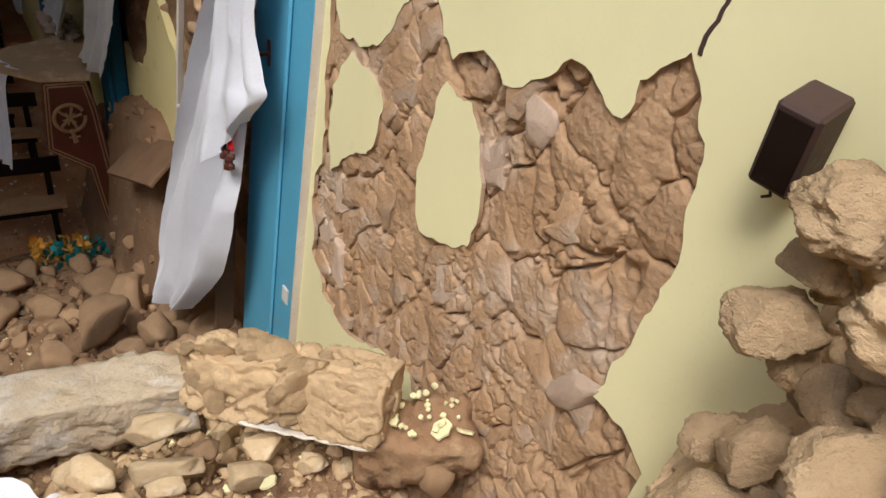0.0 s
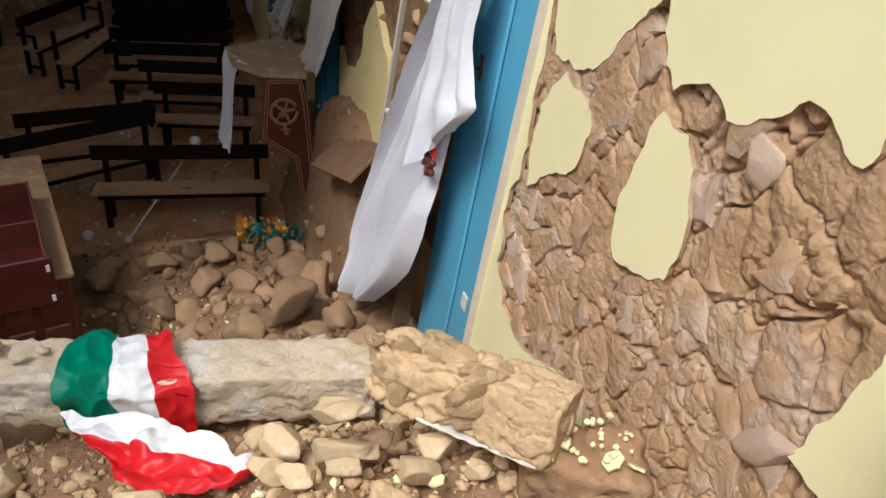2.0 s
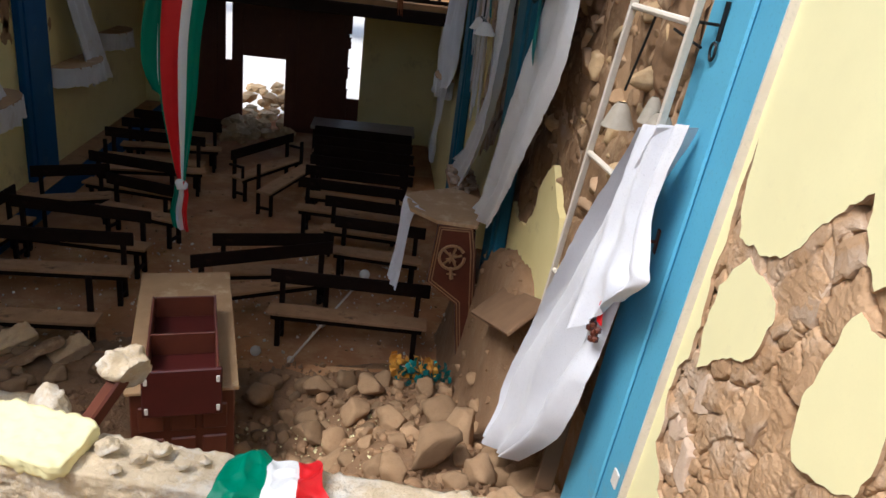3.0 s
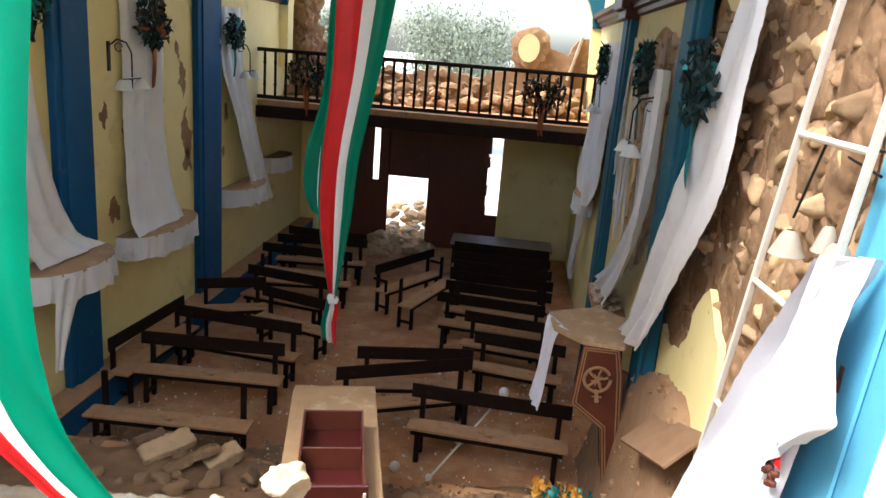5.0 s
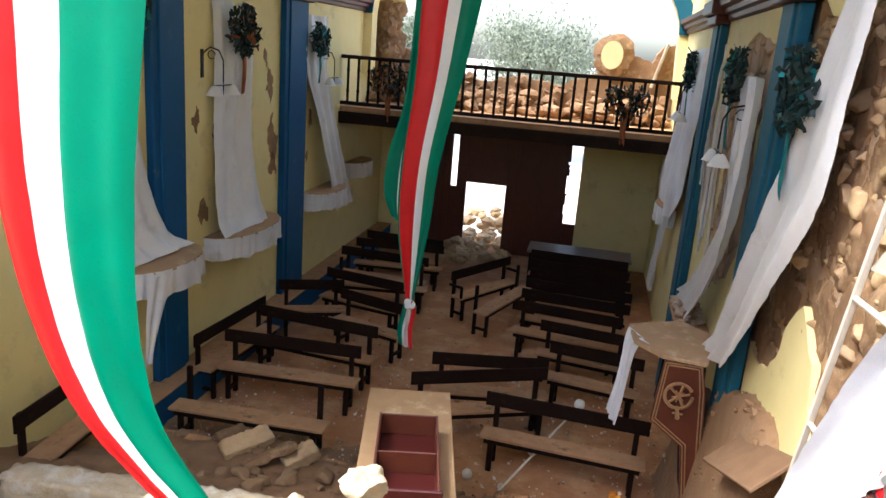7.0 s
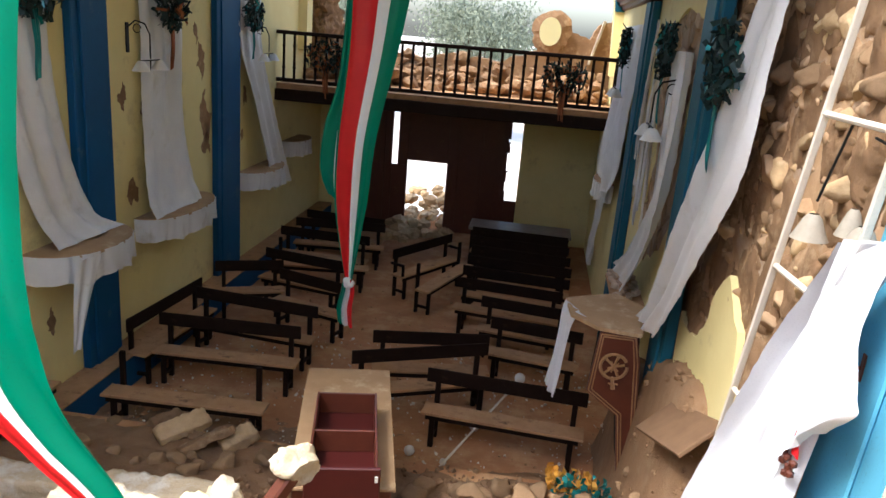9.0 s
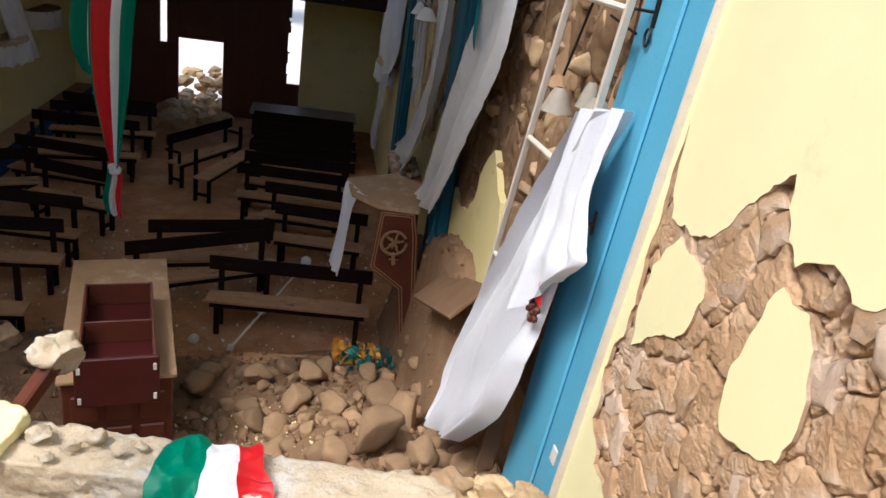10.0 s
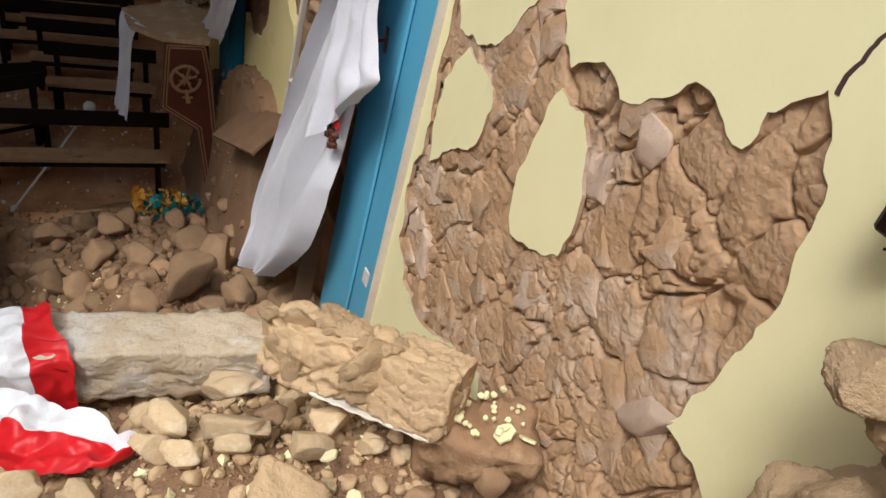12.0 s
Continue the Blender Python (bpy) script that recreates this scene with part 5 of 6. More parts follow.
# ---- ladder in the broken bay ----
lad = thing("ladder", "pale painted metal ladder leaning on the broken wall", "ladder")
ra, rb = ((1.36, 3.4, 5.4), (1.28, 4.15, 2.05)), ((1.37, 2.75, 5.4), (1.36, 3.4, 2.05))
for a, b in (ra, rb):
    part("rail", plank(a, b, 0.034, 0.026, 0.004), M_WHITEPAINT, lad)
for w in (0.06, 0.3, 0.53, 0.76):
    part("rung", rod(bmesh.new(), Vector(ra[0]).lerp(Vector(ra[1]), w), Vector(rb[0]).lerp(Vector(rb[1]), w), 0.016, seg=8), M_WHITEPAINT, lad)


# ---- wall lamps ----
def bell(bm, at, r, h):
    prof = [(0.25, h), (0.45, h * 0.85), (0.7, h * 0.45), (0.85, h * 0.2), (1.0, 0)]
    rings = []
    for f, z in prof:
        rings.append([bm.verts.new((at[0] + r * f * math.cos(a), at[1] + r * f * math.sin(a), at[2] + z)) for a in [i * math.pi / 8 for i in range(16)]])
    for r0, r1 in zip(rings, rings[1:]):
        for i in range(16):
            bm.faces.new((r0[i], r0[(i + 1) % 16], r1[(i + 1) % 16], r1[i]))
    return bm


def sconce(x, y, z, s, shades=2, r=0.11, group="wall lamps"):
    """A wrought iron wall bracket with bell shades; s is the side of the nave it hangs on."""
    t = thing("wall_lamp", "wrought iron wall lamp with frosted bell shades", "wall lamp", group, at=(x, y, z))
    d = -s
    part("back_plate", boxes(((min(0, d * 0.02), -0.03, -0.05), (max(0, d * 0.02), 0.03, 0.3)), bevel=0.004), M_IRON, t)
    b = bmesh.new()
    pts = [Vector((d * 0.02, 0, 0.25)), Vector((d * 0.12, 0.0, 0.33)), Vector((d * 0.24, 0, 0.3)), Vector((d * 0.3, 0, 0.18)), Vector((d * 0.3, 0, -0.1))]
    for p, q in zip(pts, pts[1:]):
        rod(b, p, q, 0.009, seg=6)
    for k in range(10):
        a0, a1 = k * 0.55, (k + 1) * 0.55
        rod(b, (d * (0.14 + 0.05 * math.cos(a0)), 0, 0.24 + 0.05 * math.sin(a0)), (d * (0.14 + 0.05 * math.cos(a1)), 0, 0.24 + 0.05 * math.sin(a1)), 0.006, seg=5)
    rod(b, (d * 0.3, -0.22, -0.12), (d * 0.3, 0.22, -0.12), 0.008, seg=6)
    rod(b, (d * 0.3, 0, -0.12), (d * 0.3, 0, -0.24), 0.012, 0.004, seg=6)
    part("arm", b, M_IRON, t)
    for k in range(shades):
        yy = -0.22 + 0.44 * k / max(1, shades - 1)
        part("shade", bell(bmesh.new(), (d * 0.3, yy, -0.24), r, 0.12), M_GLASS_SHADE, t, "frosted bell shade", True)
    return t


sconce(XL, 8.75, 4.1, -1)
sconce(XL, 12.75, 4.1, -1)
sconce(XR, 7.6, 4.0, 1)
sconce(XR, 11.7, 4.1, 1)
lampn = thing("wall_lamp", "broken wrought iron lamp with dusty bell shades on the pilaster", "wall lamp", "wall lamps", at=(1.473, 2.92, 4.28))
b = bmesh.new()
rod(b, (0.004, 0.0, 0.21), (0.0, 0.0, 0.06), 0.011, seg=6)
for k in range(12):
    a0, a1 = k * math.pi / 6, (k + 1) * math.pi / 6
    rod(b, (-0.012, 0.025 * math.cos(a0), 0.02 + 0.035 * math.sin(a0)), (-0.012, 0.025 * math.cos(a1), 0.02 + 0.035 * math.sin(a1)), 0.006, seg=5)
for p, q in (((0, 0, 0.12), (-0.09, 0.5, 0.1)), ((-0.09, 0.5, 0.1), (-0.115, 0.635, -0.27)), ((-0.03, 0.16, 0.11), (-0.075, 0.2, -0.22)), ((-0.02, 0.1, 0.02), (-0.05, 0.35, 0.06))):
    rod(b, p, q, 0.0065, seg=6)
part("bracket", b, M_IRON, lampn)
for p, r in (((-0.115, 0.635, -0.45), 0.085), ((-0.075, 0.2, -0.4), 0.09), ((-0.06, 0.36, -0.36), 0.06)):
    part("shade", bell(bmesh.new(), p, r, 0.12), M_DUSTGLASS, lampn, "dusty frosted bell shade", True)

# ---- white cloths ----
solid("hanging_cloth", drape([((1.31, 3.0, 3.96), (1.36, 2.73, 4.03), 0), ((1.27, 3.33, 3.48), (1.33, 2.88, 3.62), 0), ((1.22, 3.56, 3.03), (1.30, 2.82, 3.25), 0), ((1.17, 3.80, 2.59), (1.27, 2.82, 3.0), 0), ((1.10, 3.98, 2.07), (1.22, 2.80, 2.8), 0), ((1.06, 3.98, 1.80), (1.16, 2.9, 2.45), 0), ((1.03, 3.96, 1.62), (1.09, 3.25, 2.0), 0.03)], 3.1, 0.062, 2, 90, 120, 0.003, 0.004),
      M_CLOTH, "long white cloth hanging beside the blue pilaster", "cloth", smooth=True)
solid("cloth_cover", drape([((1.28, 2.99, 3.97), (1.34, 2.69, 4.05), 0), ((1.235, 3.04, 3.59), (1.30, 2.69, 3.70), 0), ((1.195, 3.03, 3.34), (1.28, 2.60, 3.51), 0), ((1.165, 2.97, 3.18), (1.27, 2.56, 3.44), 0), ((1.14, 2.92, 3.01), (1.24, 2.71, 3.29), 0)], 2.6, 0.036, 5, 70, 80, 0.003, 0.004),
      M_CLOTH, "white cloth flap folded over the hanging cloth's top", "cloth", smooth=True)
tass = thing("red_ornament", "dark red velvet ornament with brown beads on the cloth", "ornament", at=(1.215, 2.83, 3.12))
part("velvet", drape([((0, -0.04, 0.1), (0.0, 0.05, 0.1), 0), ((0.0, -0.05, 0), (0.0, 0.05, 0), 0)], 2, 0.008, 3, 8, 8), M_RED, tass)
for k, (yy, zz) in enumerate(((-0.05, -0.02), (-0.02, -0.05), (0.02, -0.03), (0.05, -0.06), (0.0, -0.09), (-0.04, -0.07), (0.06, -0.02))):
    b = bmesh.new()
    bmesh.ops.create_icosphere(b, subdivisions=1, radius=0.02, matrix=Matrix.Translation((-0.012, yy, zz)))
    part("bead", b, M_REDWOOD, tass)
for rows, seed, nm, lab in (
        ([((1.34, 5.0, 5.1), (1.34, 4.45, 5.1), 0), ((1.30, 5.3, 4.5), (1.30, 4.5, 4.5), 0), ((1.28, 5.66, 4.0), (1.28, 4.55, 4.0), 0), ((1.26, 6.0, 3.3), (1.26, 5.0, 3.4), 0), ((1.22, 6.5, 2.5), (1.25, 5.6, 2.75), 0), ((1.18, 6.75, 2.2), (1.24, 6.1, 2.25), 0)], 1, "wall_drape", "long white gauze drape torn loose and fallen to the lectern"),
        ([((1.32, 7.8, 4.6), (1.32, 7.1, 4.6), 0), ((1.30, 7.55, 3.9), (1.30, 6.95, 3.95), 0), ((1.28, 7.6, 3.2), (1.28, 6.9, 3.4), 0), ((1.24, 8.6, 2.35), (1.26, 7.1, 2.8), 0), ((1.2, 9.3, 1.95), (1.22, 8.0, 2.0), 0)], 2, "wall_drape", "grey-white drape bunched against the broken wall"),
        ([((1.34, 13.2, 4.9), (1.34, 11.0, 4.9), 0), ((1.3, 13.5, 3.7), (1.3, 10.98, 3.8), 0), ((1.25, 14.2, 2.7), (1.28, 11.1, 2.9), 0), ((1.25, 13.6, 2.05), (1.28, 11.9, 2.35), 0)], 3, "wall_drape", "long grey-white drape falling onto its shelf"),
        ([((1.3, 13.1, 2.25), (1.28, 12.5, 2.25), 0), ((1.25, 13.2, 1.5), (1.26, 12.8, 1.5), 0), ((1.24, 13.3, 0.75), (1.26, 13.1, 0.75), 0)], 7, "shelf_cloth", "narrow grey-white cloth hanging off the far wall shelf"),
        ([((XL + 0.04, 6.4, 5.1), (XL + 0.04, 7.2, 5.1), 0), ((XL + 0.07, 6.42, 4.0), (XL + 0.07, 7.27, 4.0), 0), ((XL + 0.1, 6.55, 3.04), (XL + 0.1, 7.45, 2.9), 0), ((XL + 0.14, 6.68, 2.5), (XL + 0.18, 7.65, 2.35), 0), ((XL + 0.3, 6.8, 2.13), (XL + 0.3, 8.0, 2.11), 0)], 4, "wall_drape", "tall white satin drape falling onto a wall shelf"),
        ([((XL + 0.04, 8.98, 5.02), (XL + 0.04, 10.1, 5.02), 0), ((XL + 0.07, 8.98, 4.2), (XL + 0.07, 10.05, 4.2), 0), ((XL + 0.1, 8.92, 3.2), (XL + 0.1, 10.02, 3.2), 0), ((XL + 0.2, 8.75, 2.3), (XL + 0.2, 10.1, 2.3), 0), ((XL + 0.3, 8.72, 1.985), (XL + 0.3, 10.15, 1.98), 0)], 5, "wall_drape", "tall white satin drape falling onto a wall shelf"),
        ([((XL + 0.04, 11.7, 5.0), (XL + 0.04, 13.1, 5.0), 0), ((XL + 0.07, 12.0, 4.1), (XL + 0.07, 13.1, 4.1), 0), ((XL + 0.2, 12.45, 2.9), (XL + 0.2, 13.35, 2.9), 0), ((XL + 0.35, 12.95, 1.55), (XL + 0.35, 13.85, 1.55), 0)], 6, "wall_drape", "tall white satin drape hanging past its shelf")):
    solid(nm, drape(rows, 2.8, 0.045, seed, 70, 90, 0.006, 0.005), M_TULLE, lab, "drape", "wall drapes", smooth=True)


# ---- wall shelves with satin skirts ----
def wall_shelf(x, s, y0, y1, z, depth, tail=True):
    t = thing("wall_shelf", "half-round wooden wall shelf with a white satin skirt", "wall shelf", "wall shelves")
    n = 16
    arc = [(y0 + (y1 - y0) * (0.5 - 0.5 * math.cos(math.pi * k / n)), depth * math.sin(math.pi * k / n) ** 0.7) for k in range(n + 1)]
    part("board", sheet([arc], lambda u, v: Vector((x - s * v, u, z)), (0, 0, 1), 0.035), M_TAN, t)
    bm = bmesh.new()
    prev = None
    for k in range(81):
        a = math.pi * k / 80
        u, v = y0 + (y1 - y0) * (0.5 - 0.5 * math.cos(a)), depth * math.sin(a) ** 0.7 + 0.006 + 0.008 * math.sin(k * 0.55) + 0.005 * math.sin(k * 1.37)
        w = 0.27 + 0.015 * math.sin(k * 0.31) + 0.008 * math.sin(k * 0.8)
        cur = [bm.verts.new((x - s * v, u, z + 0.03)), bm.verts.new((x - s * (v + 0.01 * math.sin(k * 1.3)), u, z - w * 0.5)), bm.verts.new((x - s * (v + 0.018 * math.sin(k * 0.55 + 0.8) + 0.01 * math.sin(k * 1.1)), u, z - w))]
        if prev:
            for i in range(2):
                bm.faces.new((prev[i], cur[i], cur[i + 1], prev[i + 1]))
        prev = cur
    part("satin_skirt", bm, M_TULLE, t, "gathered white satin skirt", True)
    if tail:
        part("skirt_tail", drape([((x - s * depth * 0.85, y0 + 0.12, z), (x - s * depth, y0 + 0.42, z), 0), ((x - s * depth * 0.8, y0 + 0.08, z - 0.5), (x - s * depth * 0.9, y0 + 0.25, z - 0.5), 0), ((x - s * depth * 0.8, y0 + 0.02, z - 1.0), (x - s * depth * 0.85, y0 + 0.12, z - 0.95), 0)], 2, 0.015, 3, 12, 20), M_TULLE, t, "hanging torn end of the skirt", True)
    return t


wall_shelf(XL, -1, 6.6, 8.1, 2.06, 0.62)
wall_shelf(XL, -1, 3.3, 4.85, 2.5, 0.62)
wall_shelf(XL, -1, 8.75, 10.6, 1.93, 0.5, False)
wall_shelf(XL, -1, 12.1, 13.6, 1.95, 0.5, False)
wall_shelf(XL, -1, 14.3, 15.4, 2.2, 0.4, False)
wall_shelf(XR, 1, 12.6, 13.8, 2.3, 0.3, False)
rsh = thing("wall_shelf", "small shelf littered with plaster crumbs on the broken wall", "wall shelf", "wall shelves")
part("board", boxes(((1.1, 8.0, 1.86), (XR, 9.0, 1.9)), bevel=0.006), M_DUSTWOOD, rsh)
b = bmesh.new()
rnd = random.Random(5)
for k in range(40):
    rock(b, (0.05, 0.05, 0.035), k, 1, 0.3, 2, Matrix.Translation((rnd.uniform(1.13, 1.4), rnd.uniform(8.05, 8.95), 1.925 + rnd.uniform(0, 0.05))))
solid("plaster_rubble", b, M_ADOBE_PALE, "plaster lumps heaped on the small shelf", "rubble", kind="stuff")


# ---- wreaths ----
def wreath(x, s, y, z, r, seed, ribbon=True, hang=M_TEAL):
    t = thing("wreath", "dark tinsel wreath with a hanging ribbon", "wreath", "wall wreaths", at=(x, y, z))
    rnd = random.Random(seed)
    for nm, n, mt, rr in (("tinsel", 300, M_WREATH, 1.0), ("foil_leaves", 60, hang, 0.9)):
        b = bmesh.new()
        for k in range(n):
            a = rnd.uniform(0, 6.28)
            q = r * rr * (0.65 + rnd.uniform(-0.4, 0.45))
            c = Vector((-s * rnd.uniform(0.02, 0.12), 1.35 * q * math.cos(a), q * math.sin(a)))
            m3 = Euler((rnd.uniform(0, 6), rnd.uniform(0, 6), rnd.uniform(0, 6))).to_matrix()
            w = rnd.uniform(0.3, 1) * r * 0.26
            v = [b.verts.new(c + m3 @ Vector(p) * w) for p in ((-1, -0.35, 0), (1, -0.25, 0.3), (1, 0.25, 0.2), (-1, 0.35, 0))]
            b.faces.new(v)
        part(nm, b, mt, t)
    if ribbon:
        part("ribbon", drape([((-s * 0.05, -0.05, -r * 0.6), (-s * 0.05, 0.05, -r * 0.6), 0), ((-s * 0.07, -0.04, -r * 1.6), (-s * 0.06, 0.07, -r * 1.6), 0), ((-s * 0.05, -0.05, -r * 2.8), (-s * 0.05, 0.04, -r * 2.7), 0)], 2, 0.012, seed, 8, 16), hang, t, "hanging foil ribbon")
    return t


wreath(XL + 0.12, -1, 6.85, 4.75, 0.33, 1)
wreath(XL + 0.12, -1, 9.55, 4.66, 0.3, 2, hang=M_COPPER)
wreath(XL + 0.12, -1, 12.35, 4.6, 0.26, 3)
wreath(1.3, 1, 5.35, 4.55, 0.26, 4)
wreath(1.3, 1, 7.9, 4.6, 0.26, 5)
wreath(1.3, 1, 11.9, 4.6, 0.26, 6)
for x, z in ((-3.95, 3.95), (0.45, 3.95)):
    g = wreath(x, 0.0001, GAL_Y - 0.08, z, 0.28, int(x * 10) + 60, True, M_COPPER)
    g.matrix_world = pose(x, GAL_Y - 0.1, z, 0, 0, 90)


# ---- tricolour swags ----
def band(name, t, rows, folds, depth, seed, bands, nu=12, nv=60, crumple=0.0, crease=0.0):
    """A striped cloth: bands are (from, to, material, label) across its width."""
    for f0, f1, mt, lab in bands:
        part(name, drape([(a, b, 0) for a, b in rows], folds, depth, seed, nu, nv, crumple, crease, (f0, f1)), mt, t, lab, True)


near_swag = thing("tricolour_swag", "red white and green satin swag hanging in the chancel", "swag", "tricolour swags")
band("stripe", near_swag, [((-1.62, 1.5, 7.1), (-1.0, 1.45, 7.1)), ((-1.52, 1.5, 5.8), (-0.93, 1.45, 5.8)), ((-1.40, 1.5, 4.9), (-0.9, 1.45, 4.9)), ((-1.37, 1.5, 4.3), (-0.95, 1.45, 4.3)),
                           ((-1.3, 1.5, 3.95), (-0.95, 1.45, 3.95)), ((-1.16, 1.5, 3.68), (-0.9, 1.45, 3.72)), ((-0.95, 1.5, 3.48), (-0.76, 1.45, 3.52)), ((-0.78, 1.5, 3.36), (-0.7, 1.45, 3.38))],
     2.6, 0.016, 3, ((0, 0.26, M_RED, "red stripe"), (0.26, 0.52, M_WHITE, "white stripe"), (0.52, 1, M_GREEN, "green stripe")), 20, 90, 0.0, 0.002)
near_swag.location.x = -0.04
solid("swag_cord", rod(bmesh.new(), (XL, 1.48, 7.12), (XR + 0.06, 1.48, 7.12), 0.008, seg=6), M_WHITEPAINT, "thin cord strung from wall to wall", "cord")
nave_swag = thing("tricolour_swag", "red white and green satin swag knotted above the pews", "swag", "tricolour swags")
band("stripe", nave_swag, [((-2.0, 8.0, 7.19), (-1.0, 8.0, 7.19)), ((-2.02, 8.0, 5.2), (-1.32, 8.0, 5.24)), ((-2.03, 8.0, 4.31), (-1.47, 8.0, 4.36)), ((-2.1, 8.0, 3.38), (-1.65, 8.0, 3.44)), ((-2.09, 8.0, 2.61), (-1.72, 8.0, 2.65)), ((-1.94, 8.0, 1.8), (-1.85, 8.0, 1.76))],
     2.2, 0.03, 5, ((0, 0.06, M_GREEN, "green edge"), (0.06, 0.48, M_RED, "red stripe"), (0.48, 0.68, M_WHITE, "white stripe"), (0.68, 1, M_GREEN, "green stripe")), 14, 70, 0.0, 0.005)
band("back_stripe", nave_swag, [((-2.1, 8.25, 5.2), (-1.9, 8.25, 5.2)), ((-2.15, 8.22, 4.1), (-1.95, 8.22, 4.1)), ((-2.29, 8.2, 3.5), (-2.0, 8.2, 3.5)), ((-2.33, 8.2, 3.0), (-2.03, 8.2, 2.9)), ((-2.22, 8.15, 2.72), (-2.05, 8.15, 2.6))],
     1.5, 0.03, 6, ((0, 0.5, M_GREEN, "green stripe"), (0.5, 1, M_WHITE, "white stripe")))
band("knot_tail", nave_swag, [((-1.95, 7.98, 1.78), (-1.84, 7.98, 1.78)), ((-1.98, 7.98, 1.62), (-1.82, 7.98, 1.62)), ((-2.02, 7.98, 1.4), (-1.84, 7.98, 1.4)), ((-2.0, 7.98, 1.22), (-1.82, 7.98, 1.17))],
     3, 0.03, 7, ((0, 0.3, M_GREEN, "green tail"), (0.3, 0.68, M_WHITE, "white tail"), (0.68, 1, M_RED, "red tail")))
b = bmesh.new()
rock(b, (0.065, 0.06, 0.075), 91, 3, 0.35, 0, Matrix.Translation((-1.9, 7.99, 1.72)))
part("knot", b, M_WHITE, nave_swag, "white satin knot", True)
flag = thing("tricolour_cloth", "crumpled green white and red satin cloth over the fallen lintel", "cloth")
band("panel", flag, [((-0.21, 2.37, 2.69), (0.05, 2.31, 2.69)), ((-0.25, 2.28, 2.71), (0.08, 2.21, 2.705)), ((-0.28, 2.17, 2.715), (0.115, 2.10, 2.70)), ((-0.31, 2.08, 2.66), (0.145, 2.04, 2.60)), ((-0.285, 2.07, 2.5), (0.16, 2.03, 2.42))],
     2.3, 0.012, 8, ((0, 0.40, M_GREEN, "green panel"), (0.40, 0.72, M_WHITE, "white panel"), (0.72, 1, M_RED, "red panel")), 40, 80, 0.022, 0.02)
band("fold", flag, [((-0.29, 2.06, 2.57), (-0.15, 1.87, 2.57)), ((-0.17, 2.02, 2.59), (-0.10, 1.76, 2.58)), ((0.0, 1.96, 2.60), (0.01, 1.64, 2.60)), ((0.14, 1.87, 2.60), (0.10, 1.62, 2.61)), ((0.25, 1.77, 2.61), (0.22, 1.63, 2.61)), ((0.33, 1.71, 2.61), (0.32, 1.66, 2.60))],
     2.2, 0.016, 9, ((0, 0.38, M_WHITE, "white fold"), (0.38, 1, M_RED, "red fold")), 40, 80, 0.03, 0.028)

# ---- dark box on the wall, statue base and bits ----
spk = thing("wall_speaker", "small dark brown box hung crooked on the plaster", "speaker box")
spk.matrix_world = pose(1.455, 0.585, 4.11, 7, -12, 8) @ Matrix.Scale(1.16, 4)
part("case", boxes(((-0.05, -0.034, -0.07), (0.04, 0.034, 0.07)), bevel=0.006), M_BOX, spk)
part("front_grille", boxes(((-0.054, -0.027, -0.06), (-0.05, 0.027, 0.06)), bevel=0.0015), M_WOOD, spk)
part("bracket_hook", rod(rod(bmesh.new(), (-0.02, 0.01, -0.07), (-0.02, 0.0, -0.095), 0.0025, seg=5), (-0.02, 0.0, -0.095), (-0.02, 0.012, -0.105), 0.0025, seg=5), M_IRON, spk)
post = thing("broken_post", "broken carved post with a white plaster cap in the rubble", "broken post")
part("shaft", plank((-1.14, 2.78, 2.16), (-0.91, 3.06, 2.52), 0.075, 0.07, 0.01), M_REDWOOD, post)
b = bmesh.new()
rock(b, (0.105, 0.1, 0.1), 41, 4, 0.4, 2, Matrix.Translation((-0.9, 3.1, 2.55)), 0.12)
part("plaster_cap", b, M_STONE, post, "white plaster cap", True)
b = bmesh.new()
rock(b, (0.12, 0.2, 0.08), 43, 4, 0.4, 3, Matrix.Translation((-1.2, 2.92, 2.36)) @ pose(0, 0, 0, 0, -38, 30), 0.12)
part("cracked_plaster", b, M_STONE, post, "cracked cream plaster", True)

# ---- beyond the fallen facade ----
def tree(x, y, z0, h, r, seed):
    t = thing("tree", "broadleaf tree behind the church, leaves paled for haze", "tree", "trees outside", at=(x, y, z0))
    rnd = random.Random(seed)
    b = rod(bmesh.new(), (0, 0, 0), (0.1, 0, h * 0.6), 0.3, 0.16, 10)
    tips = []
    for k in range(9):
        a = k * 0.7
        tip = Vector((math.cos(a) * r * 0.6, math.sin(a) * r * 0.6, h * rnd.uniform(0.6, 0.95)))
        rod(b, (0.06, 0, h * rnd.uniform(0.35, 0.58)), tip, 0.09, 0.03, 6)
        tips.append(tip)
    part("trunk", b, M_BARK, t)
    vs, fs = [], []
    for k in range(17000):
        c = rnd.choice(tips) + Vector((rnd.gauss(0, 1), rnd.gauss(0, 1), rnd.gauss(0, 0.75))) * r * 0.27
        q = Euler((rnd.uniform(0, 6), rnd.uniform(0, 6), rnd.uniform(0, 6))).to_matrix()
        s = rnd.uniform(0.045, 0.11)
        i = len(vs)
        vs += [c + q @ Vector(p) * s for p in ((-1, 0, 0), (0, -0.45, 0.1), (1, 0, 0), (0, 0.45, 0.1))]
        fs.append((i, i + 1, i + 2, i + 3))
    me = bpy.data.meshes.new("crown")
    me.from_pydata(vs, [], fs)
    me.materials.append(M_LEAF)
    o = new("crown", me)
    o.parent = t
    return t


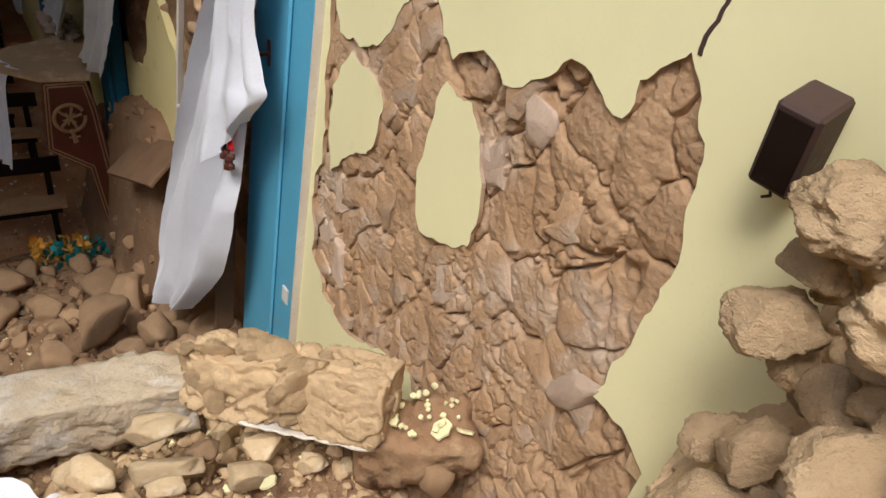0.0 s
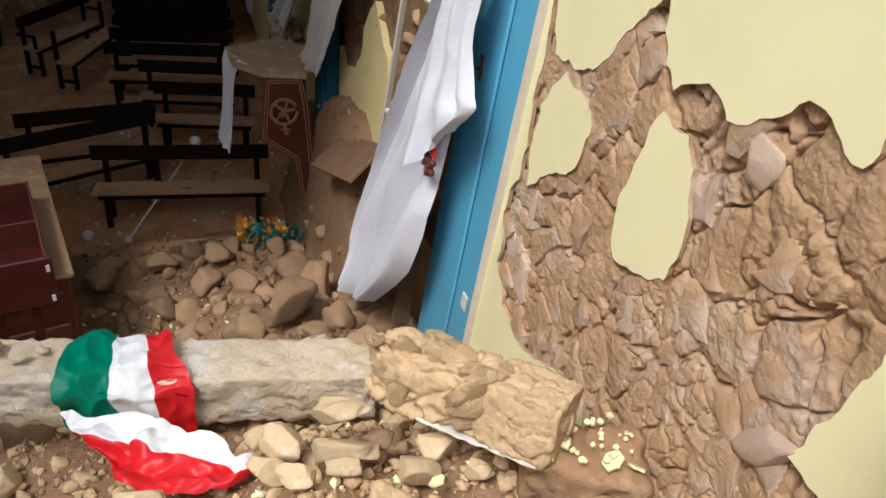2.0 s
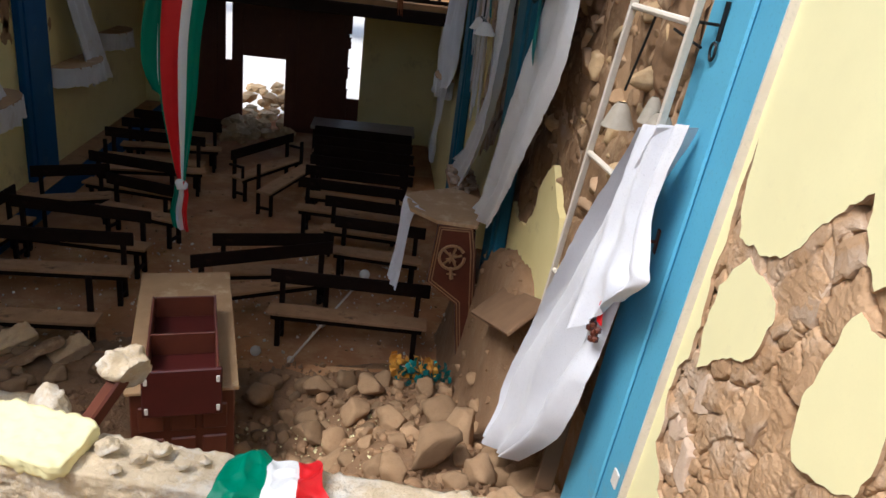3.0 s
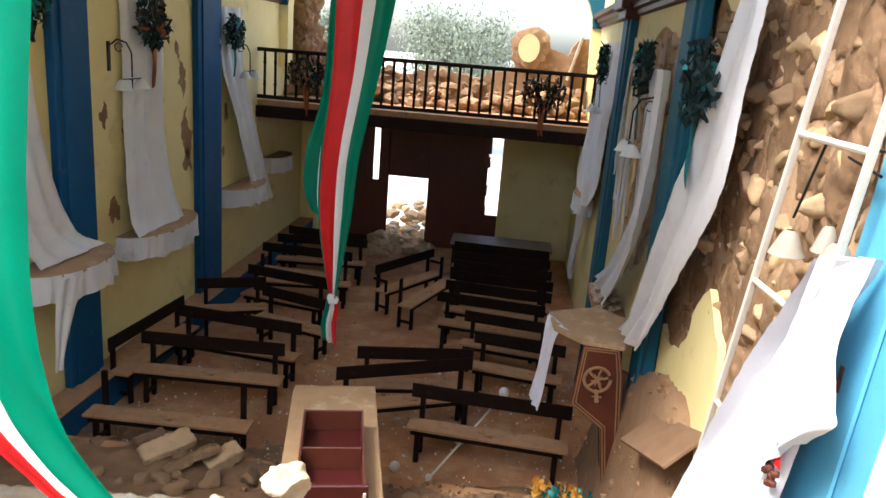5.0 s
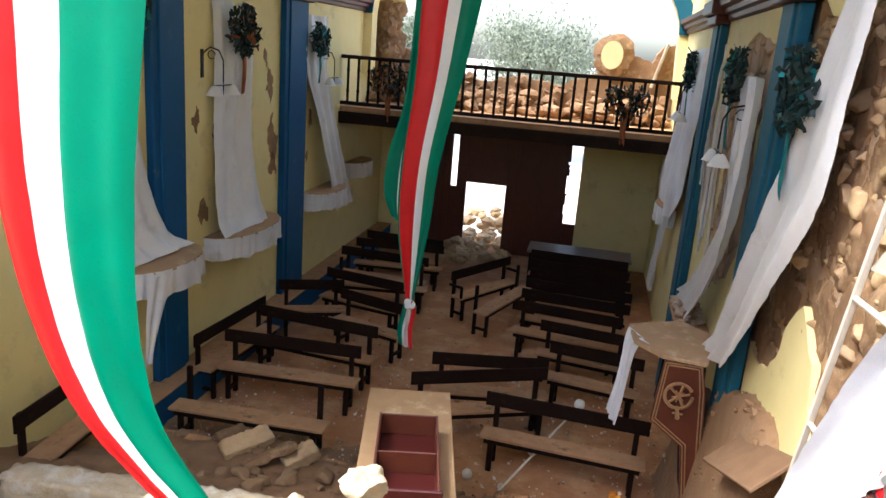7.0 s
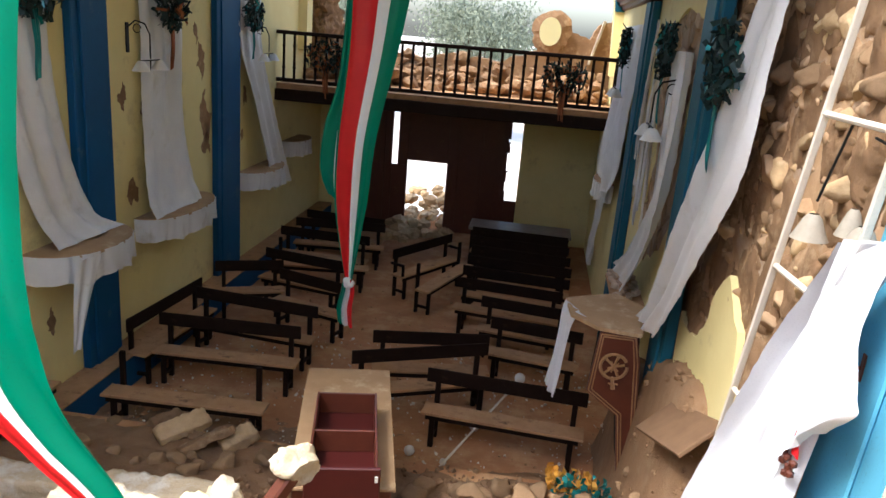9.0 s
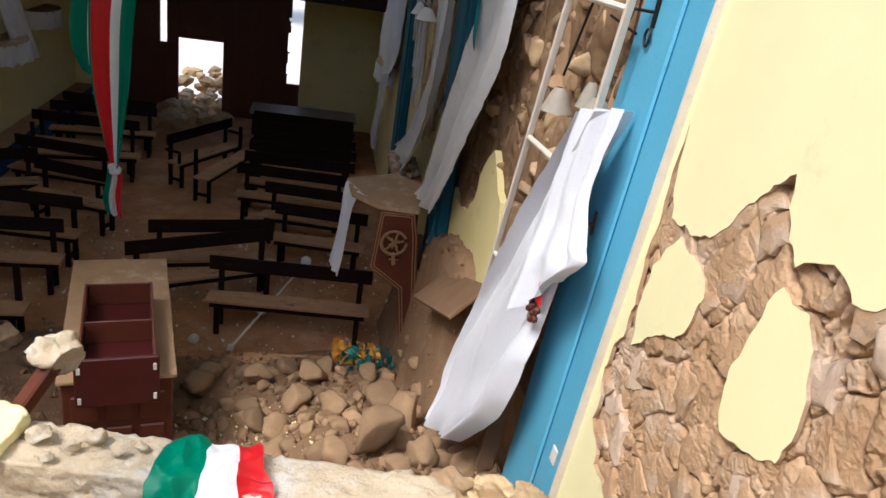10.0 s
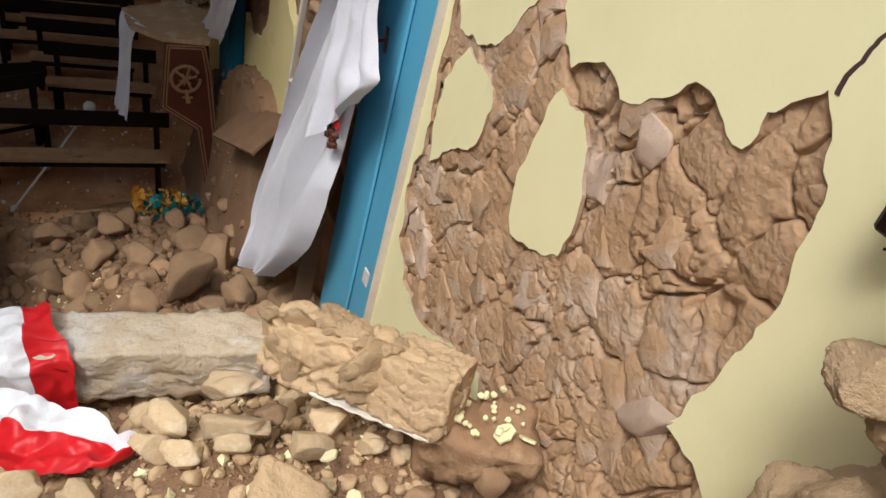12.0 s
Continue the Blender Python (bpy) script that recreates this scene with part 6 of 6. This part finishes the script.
tree(-2.9, 36, -0.25, 6.1, 2.7, 1)
tree(-10.4, 40, -0.25, 6.2, 1.4, 2)
b = bmesh.new()
rnd = random.Random(77)
for k in range(260):
    x = rnd.uniform(-4.9, 1.35)
    y = rnd.uniform(15.6, 16.5)
    s = 0.05 + 0.2 * rnd.random() ** 2
    rock(b, (s, s, s * 0.7), k, 2, 0.4, 4, Matrix.Translation((x, y, GAL_Z + 0.05 + 0.5 * rnd.random() * (y - 15.2))))
tagged(part("gallery_rubble", b, M_BROWNROCK), "broken stones and mud brick heaped on the gallery", "rubble", kind="stuff")
b = bmesh.new()
for k in range(90):
    x, y = rnd.uniform(-3.2, -1.6), rnd.uniform(15.8, 19.5)
    s = rnd.uniform(0.08, 0.24)
    rock(b, (s, s, s * 0.7), 300 + k, 1, 0.3, 3, Matrix.Translation((x, y, 0.05 + max(0, y - 16.2) * 0.25 * rnd.random())))
tagged(part("doorway_rubble", b, M_ROCK), "broken stones spilling through the wicket", "rubble", kind="stuff")
ov = thing("oval_medallion", "yellow oval plaster medallion in the facade ruin", "medallion")
b = bmesh.new()
rock(b, (0.42, 0.14, 0.46), 61, 3, 0.4, 5, Matrix.Translation((0.1, 16.45, 4.75)))
part("mud_surround", b, M_BROWNROCK, ov)
b = bmesh.new()
rod(b, (0, 0, 0), (0, 0.04, 0), 0.25, seg=28)
bmesh.ops.transform(b, matrix=Matrix.Translation((0.1, 16.26, 4.75)) @ Matrix.Diagonal((0.9, 1, 1.15, 1)), verts=b.verts)
part("yellow_face", b, M_PLASTER, ov, "yellow painted face")

rough_block("facade_stub", 2.1, 0.62, 0.6, 51, M_BROWNROCK, axis_pose((-4.62, 16.15, 3.42), (-4.72, 16.2, 5.5), 0), "ragged adobe stub that still stands beside the gallery", "ruin", amp=0.12, cuts=(50, 18, 18), round_=0.5)
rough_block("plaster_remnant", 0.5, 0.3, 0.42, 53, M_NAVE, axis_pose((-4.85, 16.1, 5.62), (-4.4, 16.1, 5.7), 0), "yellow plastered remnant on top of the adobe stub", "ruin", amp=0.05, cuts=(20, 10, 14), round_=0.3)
# ---- pale plank in the ruin, bracket on the chancel pilaster, torn strips between the nave pilasters ----
solid("leaning_plank", plank((0.97, 16.42, 4.15), (1.2, 16.42, 5.05), 0.05, 0.26, 0.008), M_STONE, "pale plank leaning in the broken facade", "plank")
brk = thing("wall_bracket", "small rusty red iron bracket on the blue pilaster", "bracket", at=(1.422, 2.897, 3.49))
part("plate", boxes(((-0.008, -0.014, -0.055), (0.0, 0.014, 0.06)), bevel=0.003), M_REDWOOD, brk)
part("pin", rod(bmesh.new(), (-0.004, 0.0, 0.0), (-0.06, 0.05, -0.02), 0.008, seg=8), M_REDWOOD, brk)
torn = thing("torn_cloth", "torn grey-white cloth strips hanging down the broken wall", "cloth")
rnd = random.Random(31)
for k in range(11):
    y, w = 7.6 + 0.2 * k + rnd.uniform(-0.05, 0.05), rnd.uniform(0.03, 0.1)
    top, end = rnd.uniform(4.3, 4.95), rnd.uniform(2.2, 3.3)
    sway = rnd.uniform(-0.25, 0.15)
    x = 1.36 - 0.05 * rnd.random()
    part("strip", drape([((x, y + w, top), (x, y, top), 0), ((x - 0.03, y + w + sway * 0.3, (top * 2 + end) / 3), (x - 0.02, y + sway * 0.3, (top * 2 + end) / 3), 0),
                         ((x, y + w + sway, (top + end * 2) / 3), (x - 0.04, y + sway, (top + end * 2) / 3), 0), ((x - 0.02, y + w * 0.7 + sway * 1.4, end), (x - 0.02, y + sway * 1.4, end), 0)], 1.5, 0.015, k, 6, 24, 0.01), M_TULLE if k % 3 else M_WHITEPAINT, torn, "", True)
